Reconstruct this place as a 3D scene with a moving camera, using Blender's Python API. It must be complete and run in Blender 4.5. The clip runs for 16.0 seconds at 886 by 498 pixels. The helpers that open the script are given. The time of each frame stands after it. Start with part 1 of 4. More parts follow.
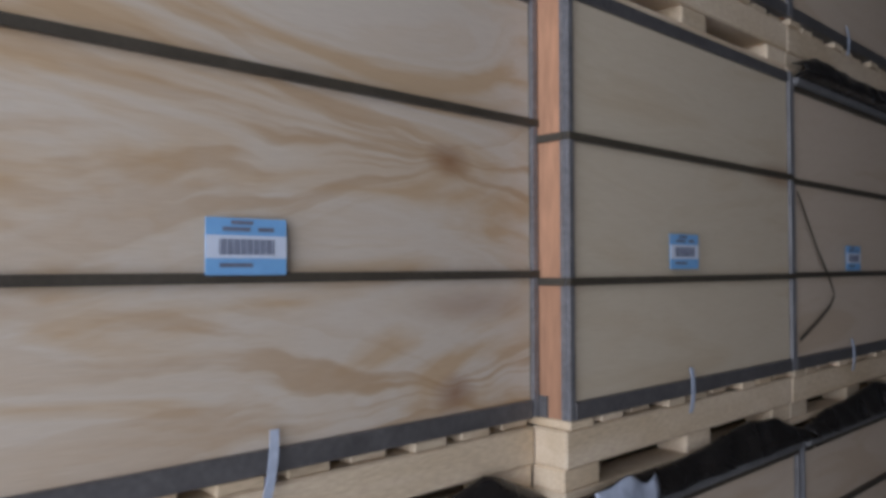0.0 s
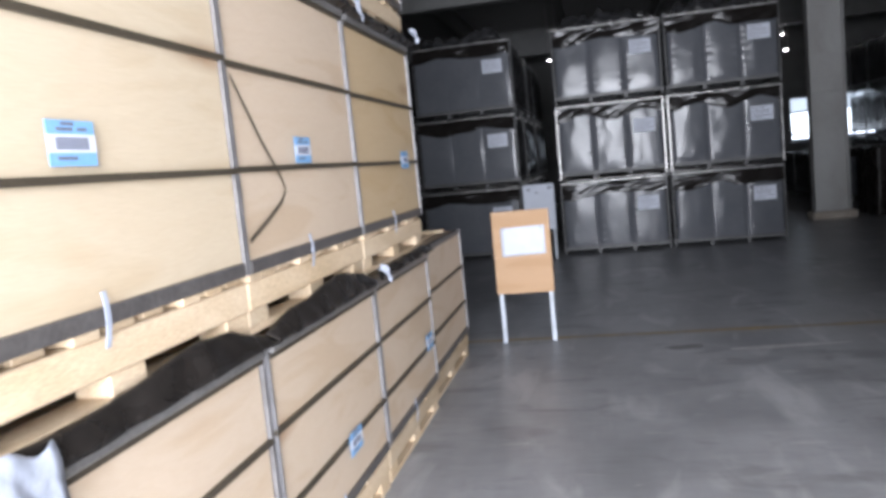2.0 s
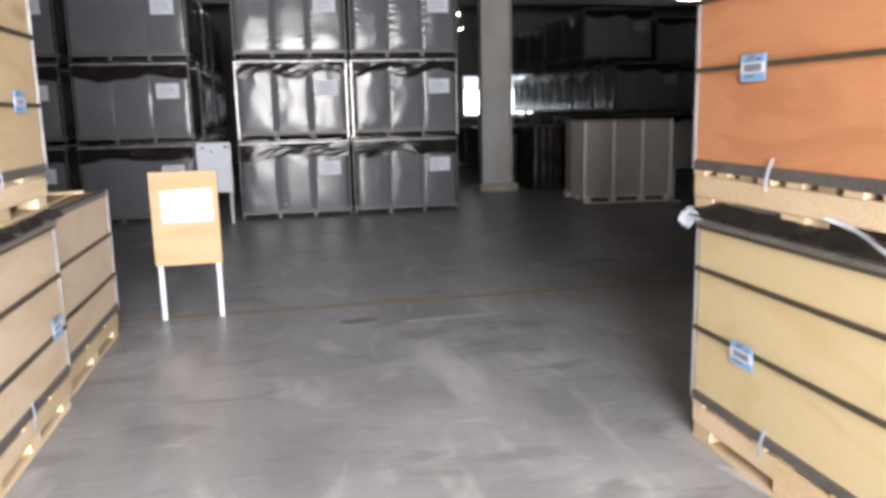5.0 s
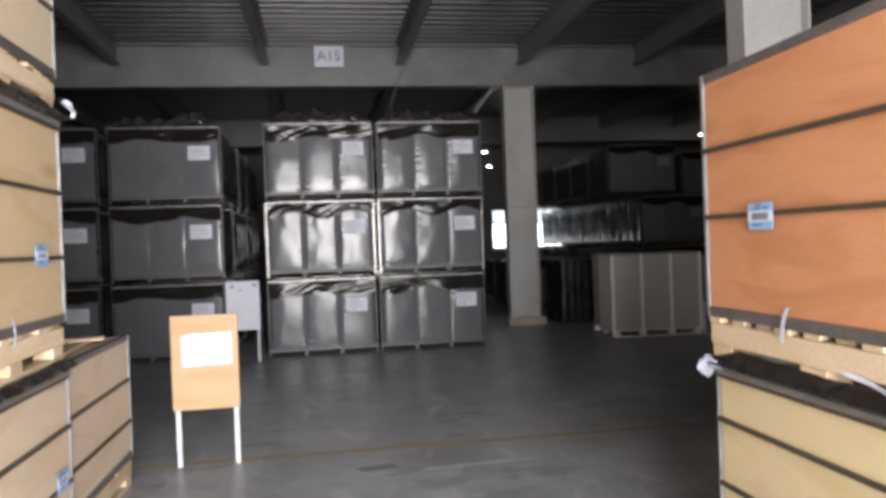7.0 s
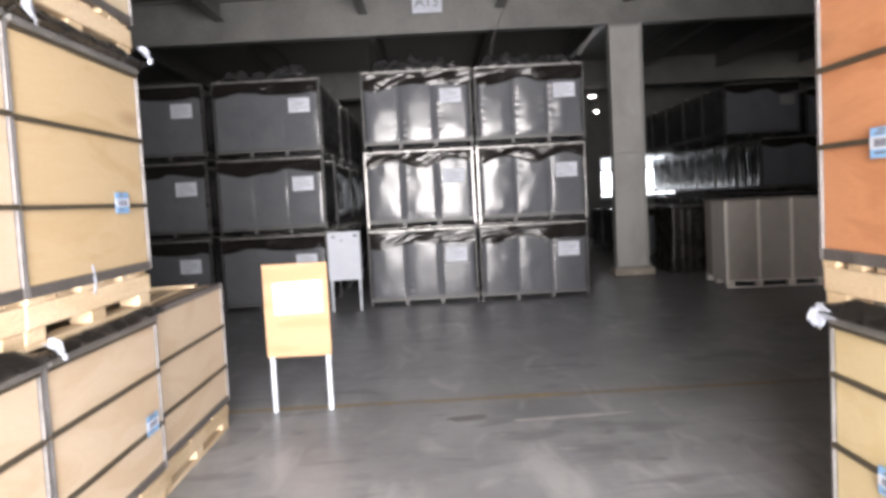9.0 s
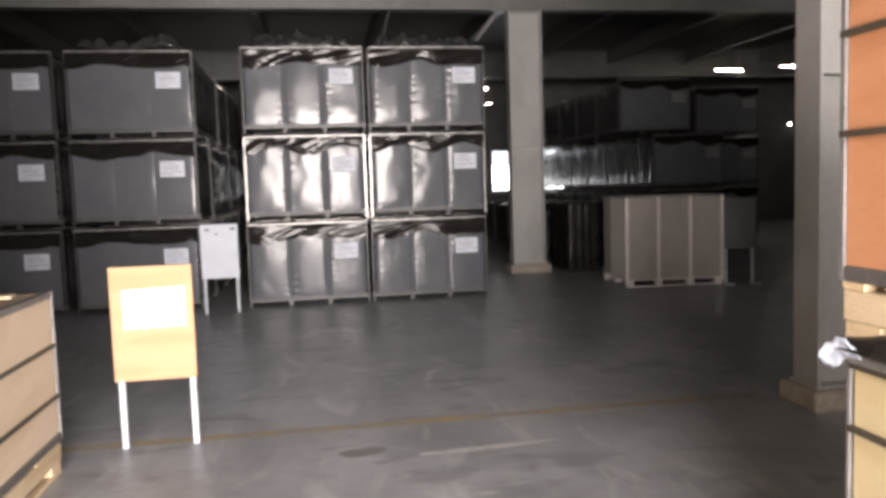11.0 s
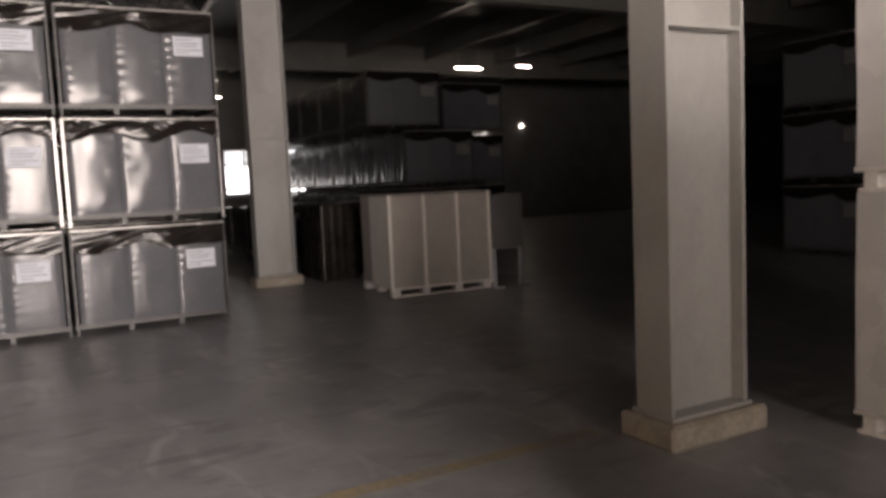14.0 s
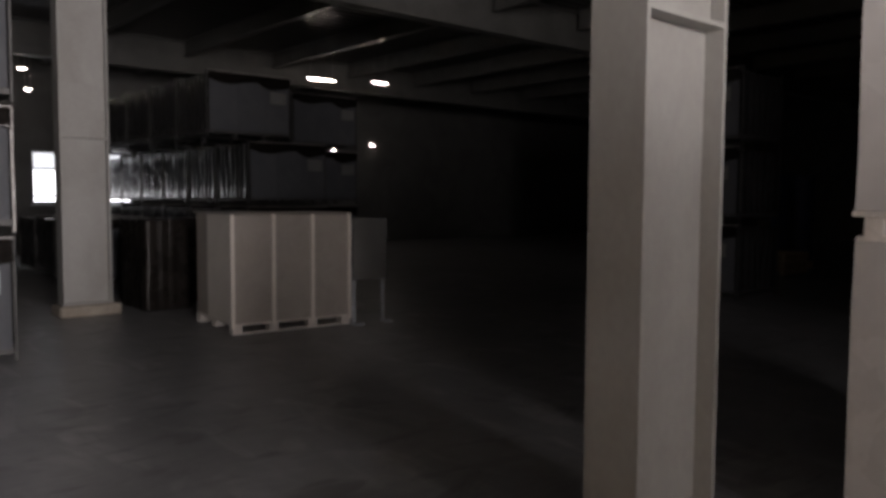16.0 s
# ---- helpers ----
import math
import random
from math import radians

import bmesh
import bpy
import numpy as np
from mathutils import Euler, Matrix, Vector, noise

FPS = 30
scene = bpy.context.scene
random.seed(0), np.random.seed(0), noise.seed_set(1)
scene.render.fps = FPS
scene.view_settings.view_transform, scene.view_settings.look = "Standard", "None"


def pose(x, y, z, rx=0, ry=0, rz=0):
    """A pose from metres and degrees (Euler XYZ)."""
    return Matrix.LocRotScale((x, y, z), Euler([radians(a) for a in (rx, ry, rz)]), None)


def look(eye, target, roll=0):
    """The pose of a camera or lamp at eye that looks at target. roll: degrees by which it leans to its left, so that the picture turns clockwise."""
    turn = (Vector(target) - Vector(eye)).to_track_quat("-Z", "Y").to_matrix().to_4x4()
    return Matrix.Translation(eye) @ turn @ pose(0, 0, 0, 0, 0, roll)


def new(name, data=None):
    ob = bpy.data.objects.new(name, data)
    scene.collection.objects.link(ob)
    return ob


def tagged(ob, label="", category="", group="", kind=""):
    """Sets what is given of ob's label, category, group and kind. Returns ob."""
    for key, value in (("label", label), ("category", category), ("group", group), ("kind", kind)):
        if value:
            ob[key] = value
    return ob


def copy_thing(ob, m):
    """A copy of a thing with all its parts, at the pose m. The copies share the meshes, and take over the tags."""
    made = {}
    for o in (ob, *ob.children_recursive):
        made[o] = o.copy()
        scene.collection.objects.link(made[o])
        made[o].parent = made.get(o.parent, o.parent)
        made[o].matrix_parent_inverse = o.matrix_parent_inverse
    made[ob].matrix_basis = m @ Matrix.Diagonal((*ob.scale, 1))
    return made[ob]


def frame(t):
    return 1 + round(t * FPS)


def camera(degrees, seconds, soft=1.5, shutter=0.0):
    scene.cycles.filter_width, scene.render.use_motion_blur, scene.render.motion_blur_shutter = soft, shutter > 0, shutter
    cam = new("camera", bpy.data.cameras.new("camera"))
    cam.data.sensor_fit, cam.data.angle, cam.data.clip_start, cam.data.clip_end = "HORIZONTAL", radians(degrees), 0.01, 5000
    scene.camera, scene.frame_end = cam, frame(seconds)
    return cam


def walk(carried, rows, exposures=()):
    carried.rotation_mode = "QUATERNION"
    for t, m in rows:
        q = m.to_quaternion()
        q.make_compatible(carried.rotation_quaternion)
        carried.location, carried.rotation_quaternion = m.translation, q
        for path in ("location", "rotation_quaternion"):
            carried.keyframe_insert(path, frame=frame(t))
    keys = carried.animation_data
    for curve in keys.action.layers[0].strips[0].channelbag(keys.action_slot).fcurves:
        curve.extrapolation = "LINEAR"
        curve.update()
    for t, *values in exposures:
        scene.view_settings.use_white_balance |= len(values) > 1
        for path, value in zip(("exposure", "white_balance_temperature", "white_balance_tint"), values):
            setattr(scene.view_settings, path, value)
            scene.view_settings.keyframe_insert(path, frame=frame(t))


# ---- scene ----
cam = camera(60.0, 16.0, soft=3.7)

PATH = [
    (0, (-0.357, 0.58, 1.569), (-1.812, 1.953, 1.618), -0.2),
    (0.5, (-0.371, 0.683, 1.548), (-1.494, 2.338, 1.554), -0.6),
    (1, (-0.508, 0.798, 1.537), (-1.241, 2.659, 1.523), -1.3),
    (1.5, (-0.479, 0.877, 1.517), (-0.948, 2.815, 1.358), -2.5),
    (2, (-0.366, 1.074, 1.486), (-0.778, 3.02, 1.276), -5.6),
    (2.5, (-0.249, 1.181, 1.491), (-0.636, 3.129, 1.258), -4.2),
    (3, (-0.302, 1.33, 1.493), (-0.35, 3.302, 1.163), -1.4),
    (3.5, (-0.375, 1.445, 1.468), (-0.099, 3.398, 1.131), -2.1),
    (4, (-0.364, 1.483, 1.449), (0.011, 3.412, 1.074), -1.0),
    (6.5, (-0.159, 1.549, 1.532), (0.224, 3.507, 1.387), -2.9),
    (7, (-0.165, 1.548, 1.544), (0.147, 3.523, 1.526), -2.1),
    (7.5, (-0.143, 1.535, 1.548), (0.069, 3.524, 1.559), -2.8),
    (8, (-0.074, 1.571, 1.529), (-0.055, 3.57, 1.498), -3.0),
    (10.5, (0.017, 2.301, 1.479), (0.107, 4.29, 1.297), -3.2),
    (11, (-0.036, 2.571, 1.499), (0.281, 4.539, 1.334), -1.8),
    (11.5, (-0.053, 2.771, 1.454), (0.455, 4.694, 1.241), -2.9),
    (12, (0.054, 3.065, 1.452), (0.569, 4.993, 1.32), -4.8),
    (12.5, (0.062, 3.248, 1.428), (0.579, 5.172, 1.25), -1.7),
    (13, (0.088, 3.541, 1.438), (0.804, 5.404, 1.305), -1.1),
    (13.5, (0.152, 3.801, 1.408), (1.017, 5.59, 1.184), -2.5),
    (14, (0.238, 4.119, 1.41), (1.194, 5.867, 1.232), -2.6),
    (14.5, (0.292, 4.423, 1.428), (1.318, 6.125, 1.202), 2.5),
    (15, (0.399, 4.673, 1.428), (1.612, 6.235, 1.128), -1.0),
    (15.5, (0.646, 4.989, 1.458), (1.968, 6.484, 1.341), -1.0),
    (16, (0.666, 5.266, 1.422), (1.971, 6.777, 1.291), 0.3),
]
EXPOSURES = [
    (0, -2.2, 5450, 14), (0.5, -1.8, 5450, 14), (1, -1.2, 5550, 13), (1.5, 0.05, 5650, 13), (2, 0.45, 5850, 13), (2.5, 0.75, 5850, 13), (3.5, 1.51, 5950, 13),
    (4, 1.44, 6250, 13), (6.5, 0.81, 6550, 13), (7.5, 1.16, 6550, 14), (8, 1.31, 6550, 14), (10.5, 1.5, 6850, 17), (11.5, 1.28, 7050, 18), (12.5, 1.18, 7150, 20), (13.5, 1.26, 7450, 21),
    (14.5, 0.97, 7450, 21), (15, 0.88, 7250, 21), (15.5, 0.72, 6750, 17), (16, 0.74, 6850, 19),
]
walk(cam, [(t, look(eye, target, roll)) for t, eye, target, roll in PATH], EXPOSURES)

# ---- world, daylight and lamps ----
world = bpy.data.worlds.new("sky")
scene.world = world
world.use_nodes = True
wn = world.node_tree
sky = wn.nodes.new("ShaderNodeTexSky")
sky.sky_type, sky.sun_disc = "NISHITA", False
sky.sun_elevation, sky.sun_rotation = radians(38), radians(165)
wn.links.new(sky.outputs[0], wn.nodes["Background"].inputs[0])
wn.nodes["Background"].inputs[1].default_value = 0.12
sun = new("sun", bpy.data.lights.new("sun", "SUN"))
sun.data.energy, sun.data.angle, sun.data.color = 1.2, radians(12), (1.0, 0.95, 0.88)
sun.matrix_world = look((2, -20, 17), (0.5, 0, 0))


def area_lamp(name, eye, target, w, h, watts, colour):
    lamp = new(name, bpy.data.lights.new(name, "AREA"))
    lamp.data.shape, lamp.data.size, lamp.data.size_y = "RECTANGLE", w, h
    lamp.data.energy, lamp.data.color = watts, colour
    lamp.matrix_world = look(eye, target)
    return lamp


DOOR_X0, DOOR_X1, DOOR_Y, DOOR_Z = -1.4, 2.5, -1.9, 3.9
area_lamp("door_daylight", (0.55, DOOR_Y + 0.02, 2.0), (0.55, 5, 1.75), 3.8, 3.7, 960, (1.0, 0.985, 0.97))


# ---- materials ----
def material(name, colour, rough=0.6, metal=0.0, other=None, scale=4.0, stretch=(1, 1, 1), bump=0.1, fine=60.0, amount=0.6, random_tint=0.0, coat=0.0, mottled=True, gloss=0.5):
    m = bpy.data.materials.new(name)
    m.use_nodes = True
    n, k = m.node_tree.nodes, m.node_tree.links
    b = n["Principled BSDF"]
    b.inputs["Roughness"].default_value, b.inputs["Metallic"].default_value = rough, metal
    b.inputs["Coat Weight"].default_value = coat
    b.inputs["Specular IOR Level"].default_value = gloss
    co = n.new("ShaderNodeTexCoord")
    mp = n.new("ShaderNodeMapping")
    mp.inputs["Scale"].default_value = stretch
    k.new(co.outputs["Object"], mp.inputs[0])
    big, small = n.new("ShaderNodeTexNoise"), n.new("ShaderNodeTexNoise")
    big.inputs["Scale"].default_value, big.inputs["Detail"].default_value, big.inputs["Distortion"].default_value = scale, 5, 0.6
    small.inputs["Scale"].default_value, small.inputs["Detail"].default_value = fine, 3
    info = n.new("ShaderNodeObjectInfo")
    shift = n.new("ShaderNodeVectorMath")
    shift.operation = "ADD"
    wide = n.new("ShaderNodeVectorMath")
    wide.operation = "SCALE"
    wide.inputs["Scale"].default_value = 37.0
    k.new(info.outputs["Random"], wide.inputs[0])
    k.new(mp.outputs[0], shift.inputs[0])
    k.new(wide.outputs[0], shift.inputs[1])
    for t in (big, small):
        k.new(shift.outputs[0], t.inputs["Vector"])
    ramp = n.new("ShaderNodeValToRGB")
    other = other or tuple(c * 0.7 for c in colour)
    ramp.color_ramp.elements[0].position, ramp.color_ramp.elements[1].position = 0.5 - 0.35 * amount, 0.5 + 0.3 * amount
    ramp.color_ramp.elements[0].color, ramp.color_ramp.elements[1].color = (*other, 1), (*colour, 1)
    k.new(big.outputs[0], ramp.inputs[0])
    mix = n.new("ShaderNodeMixRGB")
    mix.blend_type = "OVERLAY"
    mix.inputs[0].default_value = 0.35 if mottled else 0.1
    k.new(ramp.outputs[0], mix.inputs[1])
    k.new(small.outputs[0], mix.inputs[2])
    last = mix.outputs[0]
    if random_tint:
        hsv = n.new("ShaderNodeHueSaturation")
        rng = n.new("ShaderNodeMapRange")
        rng.inputs["To Min"].default_value, rng.inputs["To Max"].default_value = 1 - random_tint, 1 + random_tint
        k.new(info.outputs["Random"], rng.inputs[0])
        k.new(rng.outputs[0], hsv.inputs["Value"])
        k.new(last, hsv.inputs["Color"])
        last = hsv.outputs[0]
    k.new(last, b.inputs["Base Color"])
    rr = n.new("ShaderNodeMapRange")
    rr.inputs["To Min"].default_value, rr.inputs["To Max"].default_value = max(0.02, rough - 0.12), min(1, rough + 0.12)
    k.new(big.outputs[0], rr.inputs[0])
    k.new(rr.outputs[0], b.inputs["Roughness"])
    if bump:
        bp = n.new("ShaderNodeBump")
        bp.inputs["Strength"].default_value, bp.inputs["Distance"].default_value = bump, 0.01
        k.new(small.outputs[0], bp.inputs["Height"])
        k.new(bp.outputs[0], b.inputs["Normal"])
    return m


def plywood(name, light, grain, knot=(0.2, 0.09, 0.035), fans=()):
    """Rotary-cut veneer: long wavy figure along the panel with a few knots."""
    m = bpy.data.materials.new(name)
    m.use_nodes = True
    n, k = m.node_tree.nodes, m.node_tree.links
    b = n["Principled BSDF"]
    b.inputs["Roughness"].default_value = 0.62
    b.inputs["Specular IOR Level"].default_value = 0.3
    co, mp, info = n.new("ShaderNodeTexCoord"), n.new("ShaderNodeMapping"), n.new("ShaderNodeObjectInfo")
    mp.inputs["Scale"].default_value = (1.0, 1.0, 4.2)
    wide, shift = n.new("ShaderNodeVectorMath"), n.new("ShaderNodeVectorMath")
    wide.operation, shift.operation = "SCALE", "ADD"
    wide.inputs["Scale"].default_value = 23.0
    k.new(info.outputs["Random"], wide.inputs[0])
    k.new(co.outputs["Object"], mp.inputs[0])
    k.new(mp.outputs[0], shift.inputs[0])
    k.new(wide.outputs[0], shift.inputs[1])
    figure, fibre, knots = n.new("ShaderNodeTexNoise"), n.new("ShaderNodeTexNoise"), n.new("ShaderNodeTexVoronoi")
    figure.inputs["Scale"].default_value, figure.inputs["Detail"].default_value, figure.inputs["Distortion"].default_value = 1.15, 4, 1.6
    fibre.inputs["Scale"].default_value, fibre.inputs["Detail"].default_value = 34, 3
    knots.inputs["Scale"].default_value = 0.85
    stretch = n.new("ShaderNodeMapping")
    stretch.inputs["Scale"].default_value = (0.6, 0.6, 4.0)
    k.new(shift.outputs[0], figure.inputs["Vector"])
    k.new(shift.outputs[0], stretch.inputs[0])
    k.new(stretch.outputs[0], fibre.inputs["Vector"])
    k.new(shift.outputs[0], knots.inputs["Vector"])
    ramp = n.new("ShaderNodeValToRGB")
    e = ramp.color_ramp.elements
    e[0].position, e[0].color = 0.36, (*grain, 1)
    e[1].position, e[1].color = 0.52, (*light, 1)
    line = e.new(0.60)
    line.color = (*[0.75 * a + 0.25 * c for a, c in zip(light, grain)], 1)
    e.new(0.64).color = (*light, 1)
    k.new(figure.outputs[0], ramp.inputs[0])
    kr = n.new("ShaderNodeMapRange")
    kr.inputs["From Min"].default_value, kr.inputs["From Max"].default_value = 0.03, 0.20
    kr.inputs["To Min"].default_value, kr.inputs["To Max"].default_value = 0.55, 0.0
    k.new(knots.outputs["Distance"], kr.inputs[0])
    mx, fx = n.new("ShaderNodeMixRGB"), n.new("ShaderNodeMixRGB")
    k.new(kr.outputs[0], mx.inputs[0])
    k.new(ramp.outputs[0], mx.inputs[1])
    mx.inputs[2].default_value = (*knot, 1)
    fx.blend_type = "OVERLAY"
    fx.inputs[0].default_value = 0.13
    last = mx.outputs[0]

    def calc(op, a, b2=None, c=None):
        q = n.new("ShaderNodeMath")
        q.operation = op
        for i, v in enumerate((a, b2, c)):
            if isinstance(v, (int, float)):
                q.inputs[i].default_value = v
            elif v is not None:
                k.new(v, q.inputs[i])
        return q.outputs[0]

    if fans:
        sep = n.new("ShaderNodeSeparateXYZ")
        k.new(co.outputs["Object"], sep.inputs[0])
        wob = n.new("ShaderNodeTexNoise")
        wob.inputs["Scale"].default_value, wob.inputs["Detail"].default_value = 3.5, 3
        k.new(co.outputs["Object"], wob.inputs["Vector"])
        sway = calc("MULTIPLY", calc("SUBTRACT", wob.outputs[0], 0.5), 0.10)
    for ky, kz, reach in fans:
        # growth rings that sweep together towards a knot
        dy, dz = calc("SUBTRACT", sep.outputs[1], ky), calc("ADD", calc("SUBTRACT", sep.outputs[2], kz), sway)
        run = calc("ABSOLUTE", dy)
        v = calc("DIVIDE", dz, calc("MULTIPLY_ADD", run, 0.24, 0.022))
        both, ring = n.new("ShaderNodeCombineXYZ"), n.new("ShaderNodeTexNoise")
        k.new(calc("MULTIPLY", dy, 1.3), both.inputs[0])
        k.new(calc("MULTIPLY", v, 1.9), both.inputs[1])
        both.inputs[2].default_value = kz * 9
        ring.inputs["Scale"].default_value, ring.inputs["Detail"].default_value = 1.6, 3
        k.new(both.outputs[0], ring.inputs["Vector"])
        line = calc("MULTIPLY", calc("SUBTRACT", ring.outputs[0], 0.47), 6.0)
        inside = calc("SUBTRACT", 1.5, calc("ABSOLUTE", v))
        near = calc("SUBTRACT", 1.0, calc("DIVIDE", run, reach))
        c = n.new("ShaderNodeClamp")
        k.new(calc("MINIMUM", line, calc("MINIMUM", inside, calc("MULTIPLY", near, 1.2))), c.inputs[0])
        m2 = n.new("ShaderNodeMixRGB")
        k.new(calc("MULTIPLY", c.outputs[0], 0.75), m2.inputs[0])
        k.new(last, m2.inputs[1])
        m2.inputs[2].default_value = (0.36, 0.225, 0.105, 1)
        dot = n.new("ShaderNodeClamp")
        far = calc("SQRT", calc("ADD", calc("MULTIPLY", calc("MULTIPLY", dy, dy), 0.35), calc("MULTIPLY", dz, dz)))
        k.new(calc("SUBTRACT", 1.0, calc("DIVIDE", far, 0.045)), dot.inputs[0])
        m3 = n.new("ShaderNodeMixRGB")
        k.new(calc("MULTIPLY", dot.outputs[0], 0.8), m3.inputs[0])
        k.new(m2.outputs[0], m3.inputs[1])
        m3.inputs[2].default_value = (*knot, 1)
        last = m3.outputs[0]
    k.new(last, fx.inputs[1])
    k.new(fibre.outputs[0], fx.inputs[2])
    k.new(fx.outputs[0], b.inputs["Base Color"])
    bp = n.new("ShaderNodeBump")
    bp.inputs["Strength"].default_value, bp.inputs["Distance"].default_value = 0.05, 0.003
    k.new(fibre.outputs[0], bp.inputs["Height"])
    k.new(bp.outputs[0], b.inputs["Normal"])
    return m


def glow(name, colour, strength):
    m = bpy.data.materials.new(name)
    m.use_nodes = True
    b = m.node_tree.nodes["Principled BSDF"]
    b.inputs["Base Color"].default_value = (*colour, 1)
    b.inputs["Emission Color"].default_value = (*colour, 1)
    b.inputs["Emission Strength"].default_value = strength
    return m


PLY_PINE = plywood("pale_pine_plywood", (0.53, 0.45, 0.355), (0.47, 0.36, 0.24))
PLY_KNOTTY = plywood("knotty_pine_plywood", (0.53, 0.45, 0.355), (0.45, 0.32, 0.19), fans=((0.346, 0.766, 1.1), (0.363, 0.284, 1.1)))
PLY_PINK = plywood("pinkish_plywood", (0.545, 0.445, 0.335), (0.50, 0.39, 0.275))
PLY_BUFF = plywood("buff_plywood", (0.535, 0.45, 0.325), (0.49, 0.395, 0.27))
PLY_YELLOW = plywood("yellow_plywood", (0.53, 0.44, 0.27), (0.49, 0.39, 0.22))
PLY_HONEY = plywood("honey_yellow_plywood", (0.50, 0.385, 0.24), (0.46, 0.34, 0.195))
PLY_ORANGE = plywood("orange_red_plywood", (0.46, 0.215, 0.11), (0.40, 0.175, 0.085))
EDGE_WOOD = material("orange_edge_timber", (0.46, 0.24, 0.13), 0.7, scale=5, stretch=(1, 1, 0.2))
PALLET_WOOD = material("pallet_softwood", (0.62, 0.50, 0.35), 0.75, other=(0.48, 0.36, 0.22), scale=3, stretch=(3, 0.6, 3), random_tint=0.15)
GREY_RAIL = material("dull_grey_rail", (0.20, 0.195, 0.19), 0.4, 0.2, scale=7)
STRAP = material("olive_black_strap", (0.062, 0.050, 0.034), 0.55, scale=8, fine=120)
STEEL_EDGE = material("galvanised_edge", (0.27, 0.262, 0.265), 0.36, 0.5, scale=10, fine=90, bump=0.05)
DARK_RAIL = material("dark_steel_rail", (0.15, 0.14, 0.135), 0.5, 0.4, scale=9)
BLACK_FILM = material("black_plastic_film", (0.022, 0.019, 0.017), 0.28, scale=6, fine=25, bump=0.15, gloss=0.28)
CRUMPLED_FILM = material("crumpled_black_film", (0.016, 0.014, 0.013), 0.14, scale=6, fine=25, bump=0.1, gloss=0.22)
GREY_FILM = material("grey_plastic_film", (0.115, 0.12, 0.132), 0.17, other=(0.10, 0.105, 0.117), scale=3, fine=20, bump=0.02, mottled=False, gloss=0.27)
DIM_FILM = material("clouded_black_film", (0.045, 0.045, 0.047), 0.17, scale=5, fine=30, bump=0.1)
BAR_STEEL = material("pale_steel_bar", (0.42, 0.41, 0.40), 0.34, 0.55, scale=14)
FRAME_STEEL = material("grey_stillage_steel", (0.09, 0.09, 0.09), 0.5, 0.5, scale=10)
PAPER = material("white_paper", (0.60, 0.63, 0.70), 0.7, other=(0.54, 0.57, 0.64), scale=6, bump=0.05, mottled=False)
# White paper with the far stacks' shade painted in as a darker grey.
SHADED_PAPER = material("shaded_white_paper", (0.20, 0.195, 0.19), 0.7, scale=6, bump=0.05, mottled=False)
BLUE_LABEL = material("light_blue_label", (0.21, 0.40, 0.66), 0.5, other=(0.18, 0.36, 0.60), scale=8, bump=0, mottled=False)
INK = material("grey_ink", (0.16, 0.17, 0.22), 0.7, bump=0)
WHITE_PLASTIC = material("white_plastic", (0.44, 0.47, 0.54), 0.4, other=(0.34, 0.37, 0.44), scale=9, fine=40)
BOARD_WOOD = plywood("honey_board_plywood", (0.44, 0.285, 0.165), (0.40, 0.25, 0.135))
WHITE_PAINT = material("white_painted_steel", (0.56, 0.60, 0.66), 0.45, scale=9)


